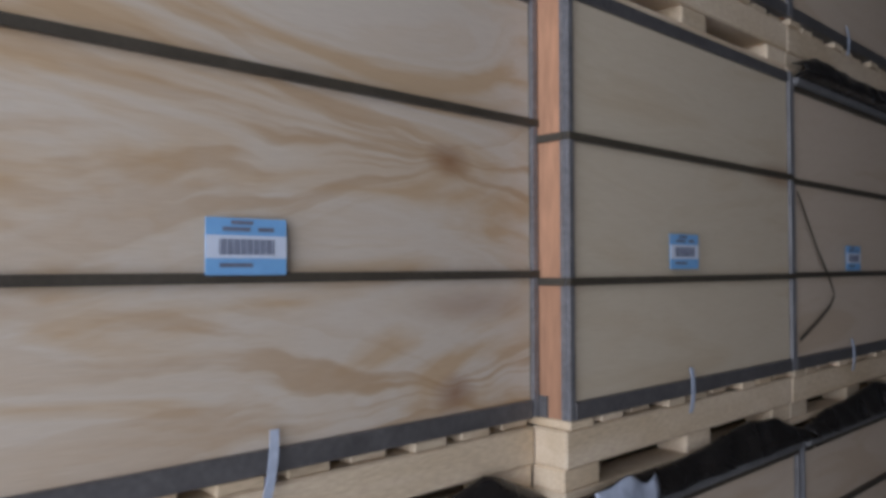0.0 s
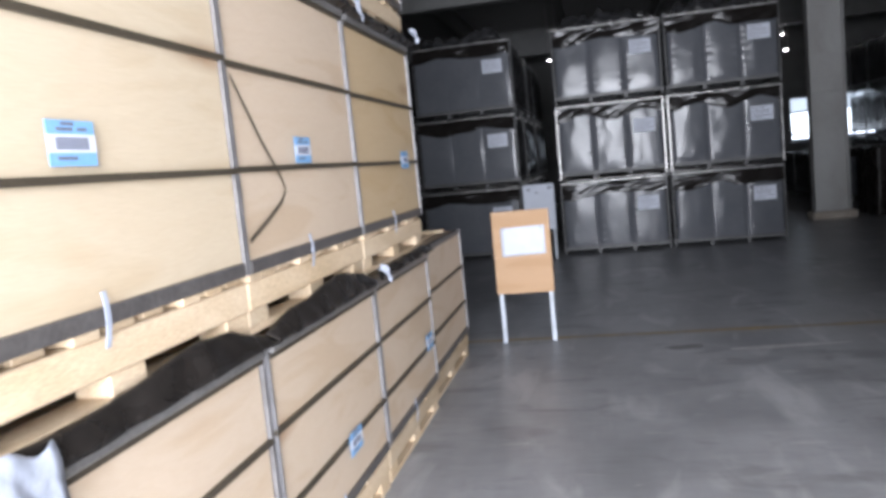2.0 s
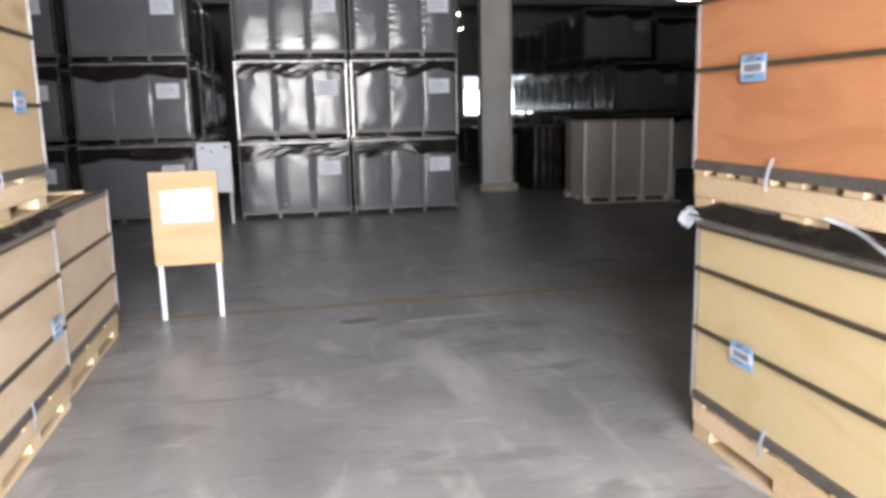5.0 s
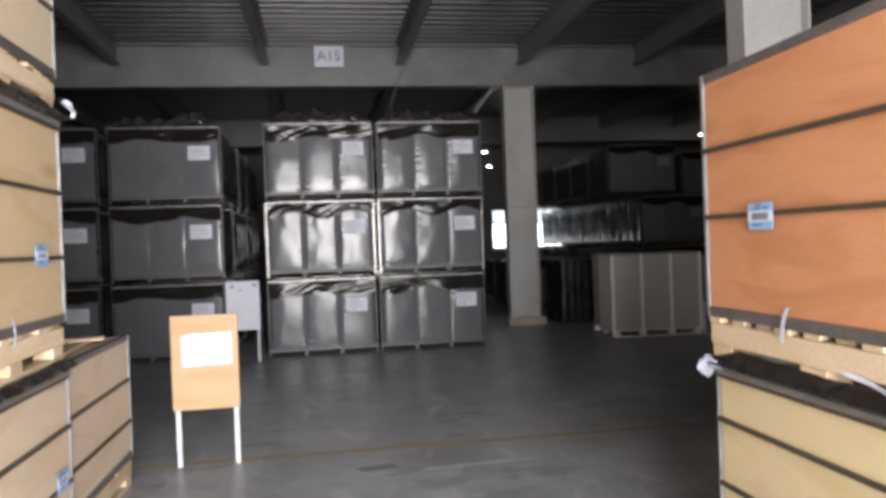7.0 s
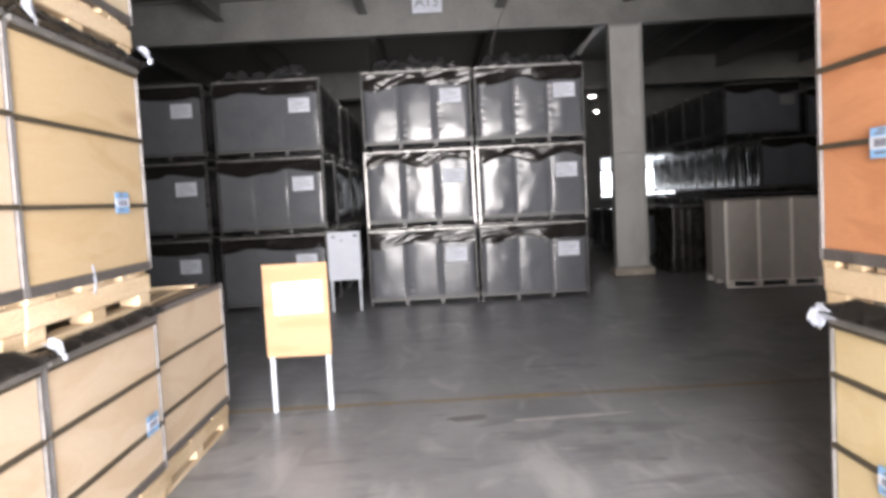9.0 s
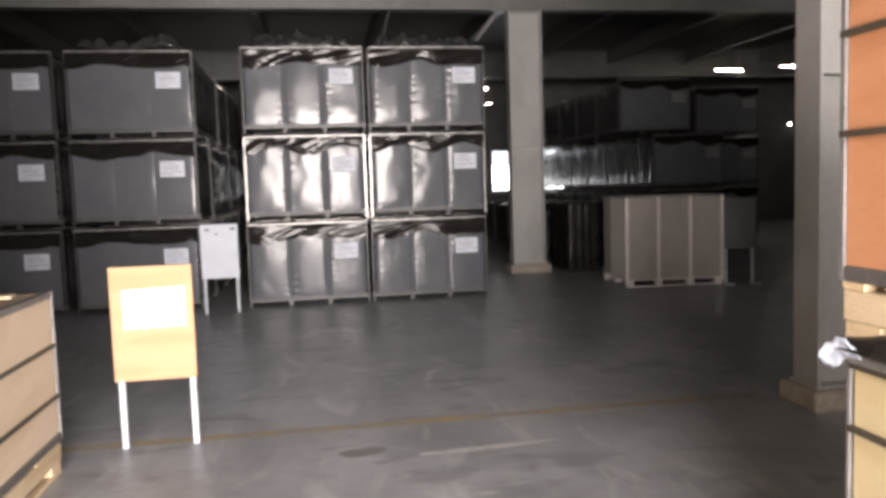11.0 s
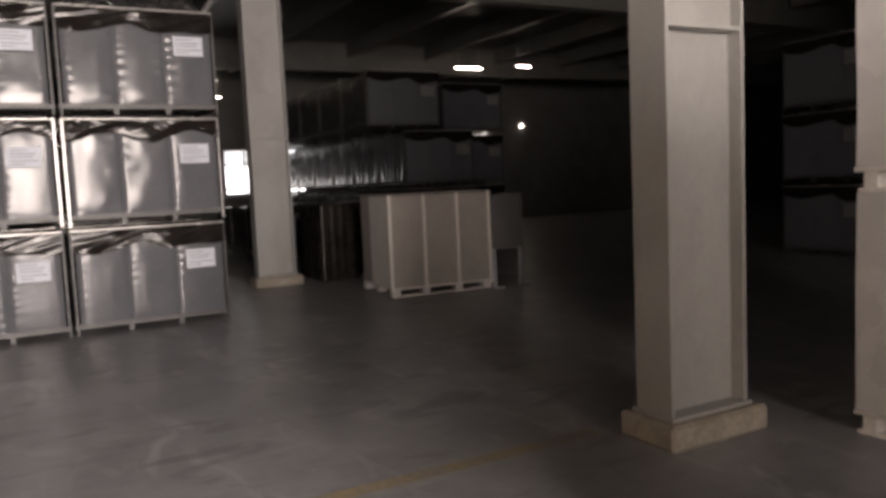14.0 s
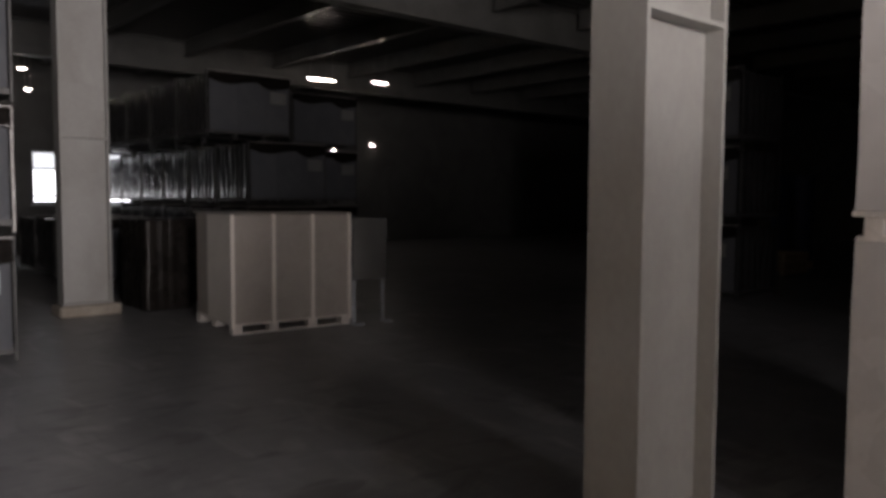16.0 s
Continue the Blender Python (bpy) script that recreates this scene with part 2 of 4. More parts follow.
def floor_concrete():
    """Trowelled slab: broad clouds, scuffs and fine tyre streaks."""
    m = bpy.data.materials.new("floor_concrete")
    m.use_nodes = True
    n, k = m.node_tree.nodes, m.node_tree.links
    b = n["Principled BSDF"]
    co = n.new("ShaderNodeTexCoord")
    tex = []
    for scale, stretch, detail, twist in ((0.45, (1, 1, 1), 4, 1.0), (2.0, (1, 0.7, 1), 7, 0.5), (9.0, (0.45, 1.5, 1), 6, 1.2), (40.0, (1, 1, 1), 2, 0), (6.0, (1, 0.16, 1), 7, 1.8)):
        mp, t = n.new("ShaderNodeMapping"), n.new("ShaderNodeTexNoise")
        mp.inputs["Scale"].default_value = stretch
        mp.inputs["Rotation"].default_value = (0, 0, 0.5)
        t.inputs["Scale"].default_value, t.inputs["Detail"].default_value, t.inputs["Distortion"].default_value = scale, detail, twist
        k.new(co.outputs["Object"], mp.inputs[0])
        k.new(mp.outputs[0], t.inputs["Vector"])
        tex.append(t)
    ramp = n.new("ShaderNodeValToRGB")
    ramp.color_ramp.elements[0].position, ramp.color_ramp.elements[0].color = 0.30, (0.215, 0.217, 0.225, 1)
    ramp.color_ramp.elements[1].position, ramp.color_ramp.elements[1].color = 0.70, (0.325, 0.328, 0.338, 1)
    k.new(tex[1].outputs[0], ramp.inputs[0])
    last = ramp.outputs[0]
    for t, amount in ((tex[0], 0.25), (tex[2], 0.18), (tex[4], 0.12)):
        mix = n.new("ShaderNodeMixRGB")
        mix.blend_type = "OVERLAY"
        mix.inputs[0].default_value = amount
        k.new(last, mix.inputs[1])
        k.new(t.outputs[0], mix.inputs[2])
        last = mix.outputs[0]
    # pale worn patches, dark rubber smudges and thin curved scratches
    for scale, stretch, lo, hi, tint, amount in ((3.4, (1.0, 0.35, 1), 0.56, 0.68, (0.45, 0.45, 0.455), 0.6), (4.6, (0.4, 1.0, 1), 0.56, 0.68, (0.14, 0.138, 0.14), 0.6), (14.0, (0.25, 1.0, 1), 0.66, 0.74, (0.50, 0.49, 0.48), 0.45)):
        mp, t, edge = n.new("ShaderNodeMapping"), n.new("ShaderNodeTexNoise"), n.new("ShaderNodeMapRange")
        mp.inputs["Scale"].default_value, mp.inputs["Location"].default_value, mp.inputs["Rotation"].default_value = stretch, (scale, 3 * scale, 0), (0, 0, scale)
        t.inputs["Scale"].default_value, t.inputs["Detail"].default_value, t.inputs["Distortion"].default_value = scale, 8, 0.8
        edge.inputs["From Min"].default_value, edge.inputs["From Max"].default_value, edge.inputs["To Max"].default_value = lo, hi, amount
        mix = n.new("ShaderNodeMixRGB")
        mix.inputs[2].default_value = (*tint, 1)
        k.new(co.outputs["Object"], mp.inputs[0])
        k.new(mp.outputs[0], t.inputs["Vector"])
        k.new(t.outputs[0], edge.inputs[0])
        k.new(edge.outputs[0], mix.inputs[0])
        k.new(last, mix.inputs[1])
        last = mix.outputs[0]
    k.new(last, b.inputs["Base Color"])
    rr = n.new("ShaderNodeMapRange")
    rr.inputs["To Min"].default_value, rr.inputs["To Max"].default_value = 0.24, 0.50
    k.new(tex[1].outputs[0], rr.inputs[0])
    k.new(rr.outputs[0], b.inputs["Roughness"])
    bp = n.new("ShaderNodeBump")
    bp.inputs["Strength"].default_value, bp.inputs["Distance"].default_value = 0.04, 0.004
    k.new(tex[3].outputs[0], bp.inputs["Height"])
    k.new(bp.outputs[0], b.inputs["Normal"])
    return m


def frosted(name, colour):
    m = bpy.data.materials.new(name)
    m.use_nodes = True
    b = m.node_tree.nodes["Principled BSDF"]
    b.inputs["Base Color"].default_value = (*colour, 1)
    b.inputs["Transmission Weight"].default_value, b.inputs["Roughness"].default_value = 1.0, 0.8
    return m


FROSTED = frosted("frosted_sheet", (0.42, 0.43, 0.44))
SIDE_BOARD = material("white_faced_board", (0.86, 0.82, 0.77), 0.4, other=(0.78, 0.74, 0.69), scale=3, fine=30, bump=0.03, mottled=False)
CONCRETE = floor_concrete()
KERB_CONCRETE = material("plinth_concrete", (0.36, 0.32, 0.27), 0.85, other=(0.24, 0.21, 0.175), scale=6, fine=40, bump=0.3)
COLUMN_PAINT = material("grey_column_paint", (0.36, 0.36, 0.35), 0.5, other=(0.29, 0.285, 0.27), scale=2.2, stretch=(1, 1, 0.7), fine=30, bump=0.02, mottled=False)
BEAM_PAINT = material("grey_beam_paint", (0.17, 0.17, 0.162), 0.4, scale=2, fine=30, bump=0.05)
DECK = material("corrugated_deck", (0.12, 0.117, 0.113), 0.4, 0.5, scale=2, fine=20, bump=0.03)
WALL_PANEL = material("wall_panel", (0.15, 0.15, 0.146), 0.7, scale=1.5)
YELLOW_LINE = material("worn_yellow_line", (0.365, 0.285, 0.16), 0.55, other=(0.27, 0.245, 0.21), scale=2.5, fine=35, amount=0.5)
CARTON = material("beige_board", (0.40, 0.365, 0.335), 0.55, other=(0.35, 0.32, 0.29), scale=3, fine=30, bump=0.04, mottled=False)
CARTON_EDGE = material("pale_corner_post", (0.82, 0.78, 0.74), 0.6, scale=7)
WHITE_WRAP = material("white_wrapped_film", (0.60, 0.585, 0.58), 0.26, other=(0.57, 0.555, 0.55), scale=3, fine=12, bump=0.03, mottled=False)
BLUE_SHEET = material("blue_sheet", (0.025, 0.04, 0.12), 0.5, scale=3)
WINDOW_GLOW = glow("window_daylight", (0.90, 0.96, 1.0), 2.2)
TUBE_GLOW = glow("lamp_tube", (1.0, 0.93, 0.82), 30.0)
DARK_STAIN = material("dark_floor_stain", (0.21, 0.205, 0.20), 0.45, scale=4)
PALE_SCUFF = material("pale_floor_scuff", (0.50, 0.49, 0.48), 0.5, other=(0.36, 0.355, 0.35), scale=5)


# ---- mesh helpers ----
def box(bm, x0, x1, y0, y1, z0, z1, bevel=0.0):
    vs = [bm.verts.new((x, y, z)) for x in (x0, x1) for y in (y0, y1) for z in (z0, z1)]
    fs = [bm.faces.new([vs[i] for i in q]) for q in ((0, 1, 3, 2), (4, 6, 7, 5), (0, 4, 5, 1), (2, 3, 7, 6), (0, 2, 6, 4), (1, 5, 7, 3))]
    if bevel:
        edges = list({e for f in fs for e in f.edges})
        bmesh.ops.bevel(bm, geom=edges, offset=bevel, segments=1, affect="EDGES")
    return bm


def boxed(*a, bevel=0.0):
    return box(bmesh.new(), *a, bevel=bevel)


def mesh_of(name, bm, mat, smooth=False):
    bmesh.ops.recalc_face_normals(bm, faces=bm.faces)
    me = bpy.data.meshes.new(name)
    bm.to_mesh(me)
    bm.free()
    me.materials.append(mat)
    if smooth:
        me.polygons.foreach_set("use_smooth", [True] * len(me.polygons))
    return me


def part(name, bm, mat, parent, label="", smooth=False, at=None):
    ob = new(name, mesh_of(name, bm, mat, smooth))
    ob.parent = parent
    if at is not None:
        ob.matrix_local = at
    if label:
        tagged(ob, label)
    return ob


def shared(name, me, parent, at):
    ob = new(name, me)
    ob.parent = parent
    ob.matrix_local = at
    return ob


def thing(name, m, label, category, group="", kind=""):
    ob = new(name)
    ob.matrix_basis = m
    return tagged(ob, label, category, group, kind)


def solid(name, bm, mat, label, category="", kind="structure"):
    return tagged(new(name, mesh_of(name, bm, mat)), label, category, "", kind)


def sheet(fn, nu, nv, thick=0.0):
    """A curved sheet: fn(u, v) gives a point, u and v from 0 to 1."""
    bm = bmesh.new()
    g = [[bm.verts.new(fn(i / nu, j / nv)) for j in range(nv + 1)] for i in range(nu + 1)]
    for i in range(nu):
        for j in range(nv):
            bm.faces.new((g[i][j], g[i + 1][j], g[i + 1][j + 1], g[i][j + 1]))
    if thick:
        bmesh.ops.recalc_face_normals(bm, faces=bm.faces)
        bmesh.ops.solidify(bm, geom=bm.faces[:], thickness=thick)
    return bm


def rod(bm, a, b, r, sides=8):
    a, b = Vector(a), Vector(b)
    q = (b - a).to_track_quat("Z", "Y").to_matrix().to_4x4()
    m = Matrix.Translation((a + b) / 2) @ q
    bmesh.ops.create_cone(bm, cap_ends=True, segments=sides, radius1=r, radius2=r, depth=(b - a).length, matrix=m)
    return bm


# ---- the hall ----
HX0, HX1, HY0, HY1, DECK_Z = -9.0, 30.0, -1.9, 26.0, 5.04
solid("floor", boxed(HX0, HX1, HY0 - 0.3, HY1, -0.2, 0), CONCRETE, "worn grey polished concrete warehouse floor", "floor")
solid("ground", boxed(-60, 60, -80, HY0 - 0.3, -0.25, -0.02), CONCRETE, "pale concrete yard outside the loading door", "ground")
solid("wall_west", boxed(HX0 - 0.2, HX0, HY0, HY1, 0, 5.4), WALL_PANEL, "plain grey panel wall of the warehouse", "wall")
solid("wall_east", boxed(HX1, HX1 + 0.2, HY0, HY1, 0, 5.4), WALL_PANEL, "plain grey panel wall of the warehouse", "wall")
bm = bmesh.new()
box(bm, HX0, DOOR_X0, HY0 - 0.25, HY0, 0, 5.4)
box(bm, DOOR_X1, HX1, HY0 - 0.25, HY0, 0, 5.4)
box(bm, DOOR_X0, DOOR_X1, HY0 - 0.25, HY0, DOOR_Z, 5.4)
solid("wall_south", bm, WALL_PANEL, "plain grey panel wall with an open loading door", "wall")

# Added out of view: keeps door light from spilling east behind the crates.
solid("wall_lobby", boxed(2.7, 2.9, HY0, 1.8, 0, 5.0), WALL_PANEL, "unseen grey panel wall added to block stray door light", "wall")

# far wall with a row of small windows
WIN = [(5.34, 7.75)]
bm = bmesh.new()
edges = [HX0] + [v for w in WIN for v in w] + [HX1]
for a, b in zip(edges[::2], edges[1::2]):
    box(bm, a, b, HY1, HY1 + 0.25, 0, 5.4)
for a, b in WIN:
    box(bm, a, b, HY1, HY1 + 0.25, 0, 1.25)
    box(bm, a, b, HY1, HY1 + 0.25, 2.55, 5.4)
solid("wall_north", bm, WALL_PANEL, "grey panel wall with small bright windows", "wall")
for i, (a, b) in enumerate(WIN):
    w = thing("window_%d" % (i + 1), pose((a + b) / 2, HY1 + 0.1, 1.25), "small bright window with a pale frame in the far wall", "window", "", "structure")
    hw = (b - a) / 2
    fr = bmesh.new()
    for x in (-hw, hw - 0.05):
        box(fr, x, x + 0.05, -0.04, 0.04, 0, 1.3)
    for z in (0, 0.16, 0.83, 1.25):
        box(fr, -hw + 0.05, hw - 0.05, -0.04, 0.04, z, z + 0.05)
    for q in (-0.5, 0.0, 0.5):
        box(fr, q * hw - 0.025, q * hw + 0.025, -0.03, 0.03, 0.05, 1.25)
    part("window_frame", fr, WHITE_PAINT, w)
    part("upper_sheet", boxed(-hw + 0.05, hw - 0.05, 0.032, 0.04, 0.88, 1.25), FROSTED, w, "frosted sheet over the upper panes")
    part("window_sill", boxed(-hw - 0.04, hw + 0.04, -0.2, -0.102, -0.05, -0.002), WHITE_PAINT, w)
solid("backdrop", boxed(-2, 16, 27.5, 27.55, 0.2, 4.0), WINDOW_GLOW, "bright hazy daylight beyond the windows", "backdrop")

# corrugated ceiling deck
bm = bmesh.new()
y, up = HY0, 0
prof = []
while y < HY1:
    prof += [(y, 0.0), (y + 0.10, 0.0), (y + 0.13, 0.07), (y + 0.23, 0.07)]
    y += 0.26
top = [bm.verts.new((HX0, a, DECK_Z + b)) for a, b in prof]
bot = [bm.verts.new((HX1, a, DECK_Z + b)) for a, b in prof]
for i in range(len(prof) - 1):
    bm.faces.new((top[i], bot[i], bot[i + 1], top[i + 1]))
solid("ceiling", bm, DECK, "grey corrugated steel ceiling deck", "ceiling")
solid("roof", boxed(HX0 - 0.2, HX1 + 0.2, HY0 - 0.25, HY1 + 0.25, 5.4, 5.5), WALL_PANEL, "plain roof slab over the corrugated deck", "roof")


def i_beam(bm, a0, a1, c, z0, z1, w, along):
    """An I-section along x or y, centred on c."""
    t = 0.02
    for lo, hi, half in ((z0, z0 + t, w / 2), (z0 + t, z1 - t, 0.008), (z1 - t, z1, w / 2)):
        if along == "x":
            box(bm, a0, a1, c - half, c + half, lo, hi)
        else:
            box(bm, c - half, c + half, a0, a1, lo, hi)
    return bm


for y in (7.05, 15.05, 22.9):
    t = thing("trim", pose(0, y, 0), "grey painted steel main beam below the deck", "beam", "main beams", "structure")
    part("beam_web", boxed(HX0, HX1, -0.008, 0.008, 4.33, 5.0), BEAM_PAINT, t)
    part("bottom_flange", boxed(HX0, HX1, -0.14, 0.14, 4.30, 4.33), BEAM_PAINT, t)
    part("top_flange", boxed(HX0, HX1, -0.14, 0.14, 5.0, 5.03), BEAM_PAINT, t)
JOISTS = [-7.9, -5.65, -3.4, -1.0, 1.3, 3.45, 5.65, 7.9, 10.15, 12.4, 14.65, 16.9, 19.15, 21.4, 23.65]
for x in JOISTS:
    for a, b in ((HY0, 6.95), (7.25, 14.9), (15.2, 22.75), (23.05, HY1)):
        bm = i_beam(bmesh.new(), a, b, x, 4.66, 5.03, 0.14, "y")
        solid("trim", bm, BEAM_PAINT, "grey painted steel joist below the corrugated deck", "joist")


def column(x, y):
    """An H-section column, 0.5 by 0.3, on a low concrete plinth, with stiffener plates."""
    c = thing("column", pose(x, y, 0), "grey painted steel H-column on a low concrete plinth", "column", "hall columns", "structure")
    part("plinth", boxed(-0.34, 0.36, -0.20, 0.20, 0, 0.14, bevel=0.02), KERB_CONCRETE, c, "chipped tan concrete plinth")
    for s in (-1, 1):
        part("flange", boxed(s * 0.265 - 0.011, s * 0.265 + 0.011, -0.125, 0.125, 0.14, 4.30), COLUMN_PAINT, c)
    part("web", boxed(-0.254, 0.254, -0.04, -0.025, 0.14, 4.30), COLUMN_PAINT, c)
    for z in (2.11, 4.26):
        part("stiffener", boxed(-0.254, 0.254, -0.125, -0.042, z, z + 0.02), COLUMN_PAINT, c)
    part("splice_plate", boxed(-0.25, 0.25, -0.065, -0.043, 2.135, 2.75), COLUMN_PAINT, c)
    part("base_plate", boxed(-0.29, 0.29, -0.145, 0.145, 0.141, 0.16), COLUMN_PAINT, c)
    return c


column(3.31, 7.025)
column(3.42, 15.05)
column(-9.0 + 0.4, 7.1)

solid("road_marking", sheet(lambda u, v: (-3.5 + 6.4 * u, 7.285 + 0.105 * v, 0.003), 8, 1), YELLOW_LINE, "worn yellow painted line across the concrete floor", "floor line")
def floor_patch(x, y, rx, ry, turn, mat, label):
    """A thin patch with an uneven outline, lying on the floor."""
    bm = bmesh.new()
    ring = []
    for i in range(28):
        a = i * math.tau / 28
        q = 1 + 0.3 * noise.noise((math.cos(a) * 1.5 + x * 3, math.sin(a) * 1.5, y))
        ring.append(bm.verts.new((rx * q * math.cos(a), ry * q * math.sin(a), 0.003)))
    bm.faces.new(ring)
    ob = solid("trim", bm, mat, label, "floor stain")
    ob.matrix_basis = pose(x, y, 0, 0, 0, turn)


floor_patch(0.15, 6.85, 0.14, 0.07, 5, DARK_STAIN, "dark oily stain on the concrete floor")
floor_patch(0.85, 6.75, 0.42, 0.035, 4, PALE_SCUFF, "pale scuff on the concrete floor")
floor_patch(1.5, 3.9, 0.05, 0.30, 20, PALE_SCUFF, "pale scuff on the concrete floor")

# sign on the beam
sign = thing("sign", pose(0.08, 14.88, 4.62), "white sign on the steel beam lettered A15", "sign")
part("sign_plate", boxed(-0.25, 0.25, -0.012, 0.0, 0, 0.36, bevel=0.003), PAPER, sign)
txt = bpy.data.curves.new("lettering", "FONT")
txt.body, txt.size, txt.align_x, txt.align_y, txt.extrude = "A15", 0.25, "CENTER", "CENTER", 0.002
txt.materials.append(INK)
letters = new("lettering", txt)
letters.parent = sign
letters.matrix_local = pose(0, -0.016, 0.18, 90, 0, 0)
part("bracket", boxed(-0.2, 0.2, 0.0, 0.16, 0.15, 0.2), BEAM_PAINT, sign)


# ---- plywood crates on pallets ----
def flap(length, drop, seed, swell=1.0):
    """Black film bunched in front of a pallet and hanging over the crate's top edge below it."""
    def fn(u, v):
        n1 = noise.noise((u * 2.6 + seed, v * 0.8, seed * 1.7))
        n2 = noise.noise((u * 11 + seed, v * 3, 5.0 + seed))
        yy = (u - 0.5) * length
        rise = swell * (0.072 + 0.08 * n1) * min(1.0, 6 * u, 6 * (1 - u)) + 0.025
        if v < 0.6:
            q = v / 0.6
            return (0.012 + 0.045 * q + 0.015 * n2 * q, yy, 0.012 + rise * math.cos(q * 1.57) + 0.006 * n2)
        q = (v - 0.6) / 0.4
        return (0.057 - 0.04 * q + 0.012 * n2 * (1 - q), yy, 0.012 - q * drop * (0.8 + 0.3 * n1))
    return sheet(fn, 48, 10, 0.003)


def crate(x, y, z, length, height, mat, label, side=1, turn=0.0, straps=(0.34, 0.67), lab=None, film=0, tag=True, rag=0, rag_size=0.2, edge="steel", depth=1.12, paint="plywood crate"):
    """A plywood crate on its own pallet; its visible face looks along +x of the crate. side: 1 for the west row, -1 for the east row."""
    c = thing("plywood_crate", pose(x, y, z, 0, 0, (0 if side > 0 else 180) + turn), label, "crate", "stacked plywood crates")
    h0, ph = 0.20, 0.20
    L = length / 2
    edge_w = 0.010 if film else 0.016
    # pallet under the crate
    p = c
    for i in range(3):
        yy = (-L + 0.07, 0, L - 0.07)[i]
        for xx in (-0.06, -depth + 0.08):
            part("pallet_block", boxed(xx - 0.05, xx + 0.045, yy - 0.07, yy + 0.07, 0.022, 0.075, bevel=0.004), PALLET_WOOD, p)
    for xx in (-0.062, -depth + 0.08):
        part("pallet_runner", boxed(xx - 0.05, xx + 0.05, -L, L, 0.0, 0.022, bevel=0.003), PALLET_WOOD, p)
        part("pallet_stringer", boxed(xx - 0.05, xx + 0.055, -L, L, 0.075, 0.165, bevel=0.005), PALLET_WOOD, p)
    n = 9
    me = mesh_of("deck_board", boxed(-depth, 0.0, -0.045, 0.045, 0.166, 0.188, bevel=0.003), PALLET_WOOD)
    for i in range(n):
        yy = -L + 0.05 + (length - 0.1) * i / (n - 1)
        shared("deck_board", me, p, pose(-0.012 * ((i * 7) % 3), yy, 0))
    b0, b1 = 0.19, height
    part("panel_box", boxed(-depth, -0.006, -L + 0.012, L - 0.012, b0, b1 - 0.012, bevel=0.004), mat, c)
    # edge rails
    part("bottom_rail", boxed(-0.04, 0.006, -L + 0.02, L - 0.02, b0 - 0.002, b0 + 0.040, bevel=0.003), DARK_RAIL, c)
    if film:
        part("top_rail", boxed(-0.04, 0.022, -L + 0.01, L - 0.01, b1 - 0.032, b1, bevel=0.008), GREY_RAIL, c, "dull grey top edge rail")
        part("top_seal", boxed(-0.004, 0.010, -L + 0.01, L - 0.01, b1 - 0.048, b1 - 0.034), STRAP, c)
    else:
        part("top_rail", boxed(-0.04, 0.004, -L + 0.02, L - 0.02, b1 - 0.035, b1, bevel=0.003), DARK_RAIL, c)
    for s in (-1, 1):
        bm = boxed(-0.004, 0.007, min(s * (L - edge_w), s * L), max(s * (L - edge_w), s * L), b0, b1)
        box(bm, -0.018, -0.004, s * L - 0.004, s * L + 0.004, b0, b1)
        part("corner_angle", bm, STEEL_EDGE, c)
        part("edge_batten", boxed(-0.115, -0.018, min(s * (L - 0.012), s * (L - 0.001)), max(s * (L - 0.012), s * (L - 0.001)), b0, b1 - 0.01), EDGE_WOOD, c, "orange timber edge batten")
        part("side_rail", boxed(-depth + 0.02, -0.06, min(s * (L - 0.01), s * (L + 0.004)), max(s * (L - 0.01), s * (L + 0.004)), b0, b0 + 0.05), DARK_RAIL, c)
    # straps around
    for q in straps:
        zz = b0 + (b1 - b0) * q
        bm = boxed(-0.004, 0.009, -L - 0.002, L + 0.002, zz - 0.009, zz + 0.009)
        part("strap", bm, STRAP, c)
        for s in (-1, 1):
            part("side_strap", boxed(-depth, -0.0045, s * L - 0.007, s * L + 0.007, zz - 0.009, zz + 0.009), STRAP, c)
    if lab:
        ly, lz = lab
        lb = part("shipping_label", boxed(0.0095, 0.0115, -0.075, 0.075, 0, 0.095), BLUE_LABEL, c, "light blue label with a barcode", at=pose(0, ly, lz))
        part("label_band", boxed(0.0115, 0.0125, -0.075, 0.075, 0.028, 0.066), PAPER, lb)
        bm = bmesh.new()
        for i in range(26):
            yy = -0.052 + 0.004 * i
            box(bm, 0.0125, 0.0132, yy, yy + (0.0028 if i % 3 else 0.0018), 0.034, 0.060)
        tagged(part("barcode", bm, INK, lb), kind="stuff")
        for a, w, zz in ((-0.03, 0.04, 0.084), (-0.045, 0.05, 0.073), (0.02, 0.03, 0.073), (-0.05, 0.06, 0.013)):
            part("printed_line", boxed(0.0115, 0.0125, a, a + w, zz, zz + 0.007), INK, lb)
    if tag:
        def tg(u, v):
            return (0.012 + 0.03 * v * (1 - v) + 0.010 * v, (u - 0.5) * 0.018 - 0.022 * v, 0.265 - v * 0.12)
        part("tape_tag", sheet(tg, 2, 6, 0.002), WHITE_PLASTIC, c, "loose white tape tail", at=pose(0, -0.14 * L, 0))
    if film:
        part("black_film", flap(length + 0.03, 0.022, film, {1: 1.0, 2: 1.0, 3: 0.7, 4: 0.25}.get(film, 0.4)), BLACK_FILM, c, "ruffled black film over the top edge", smooth=True, at=pose(0, 0, b1))
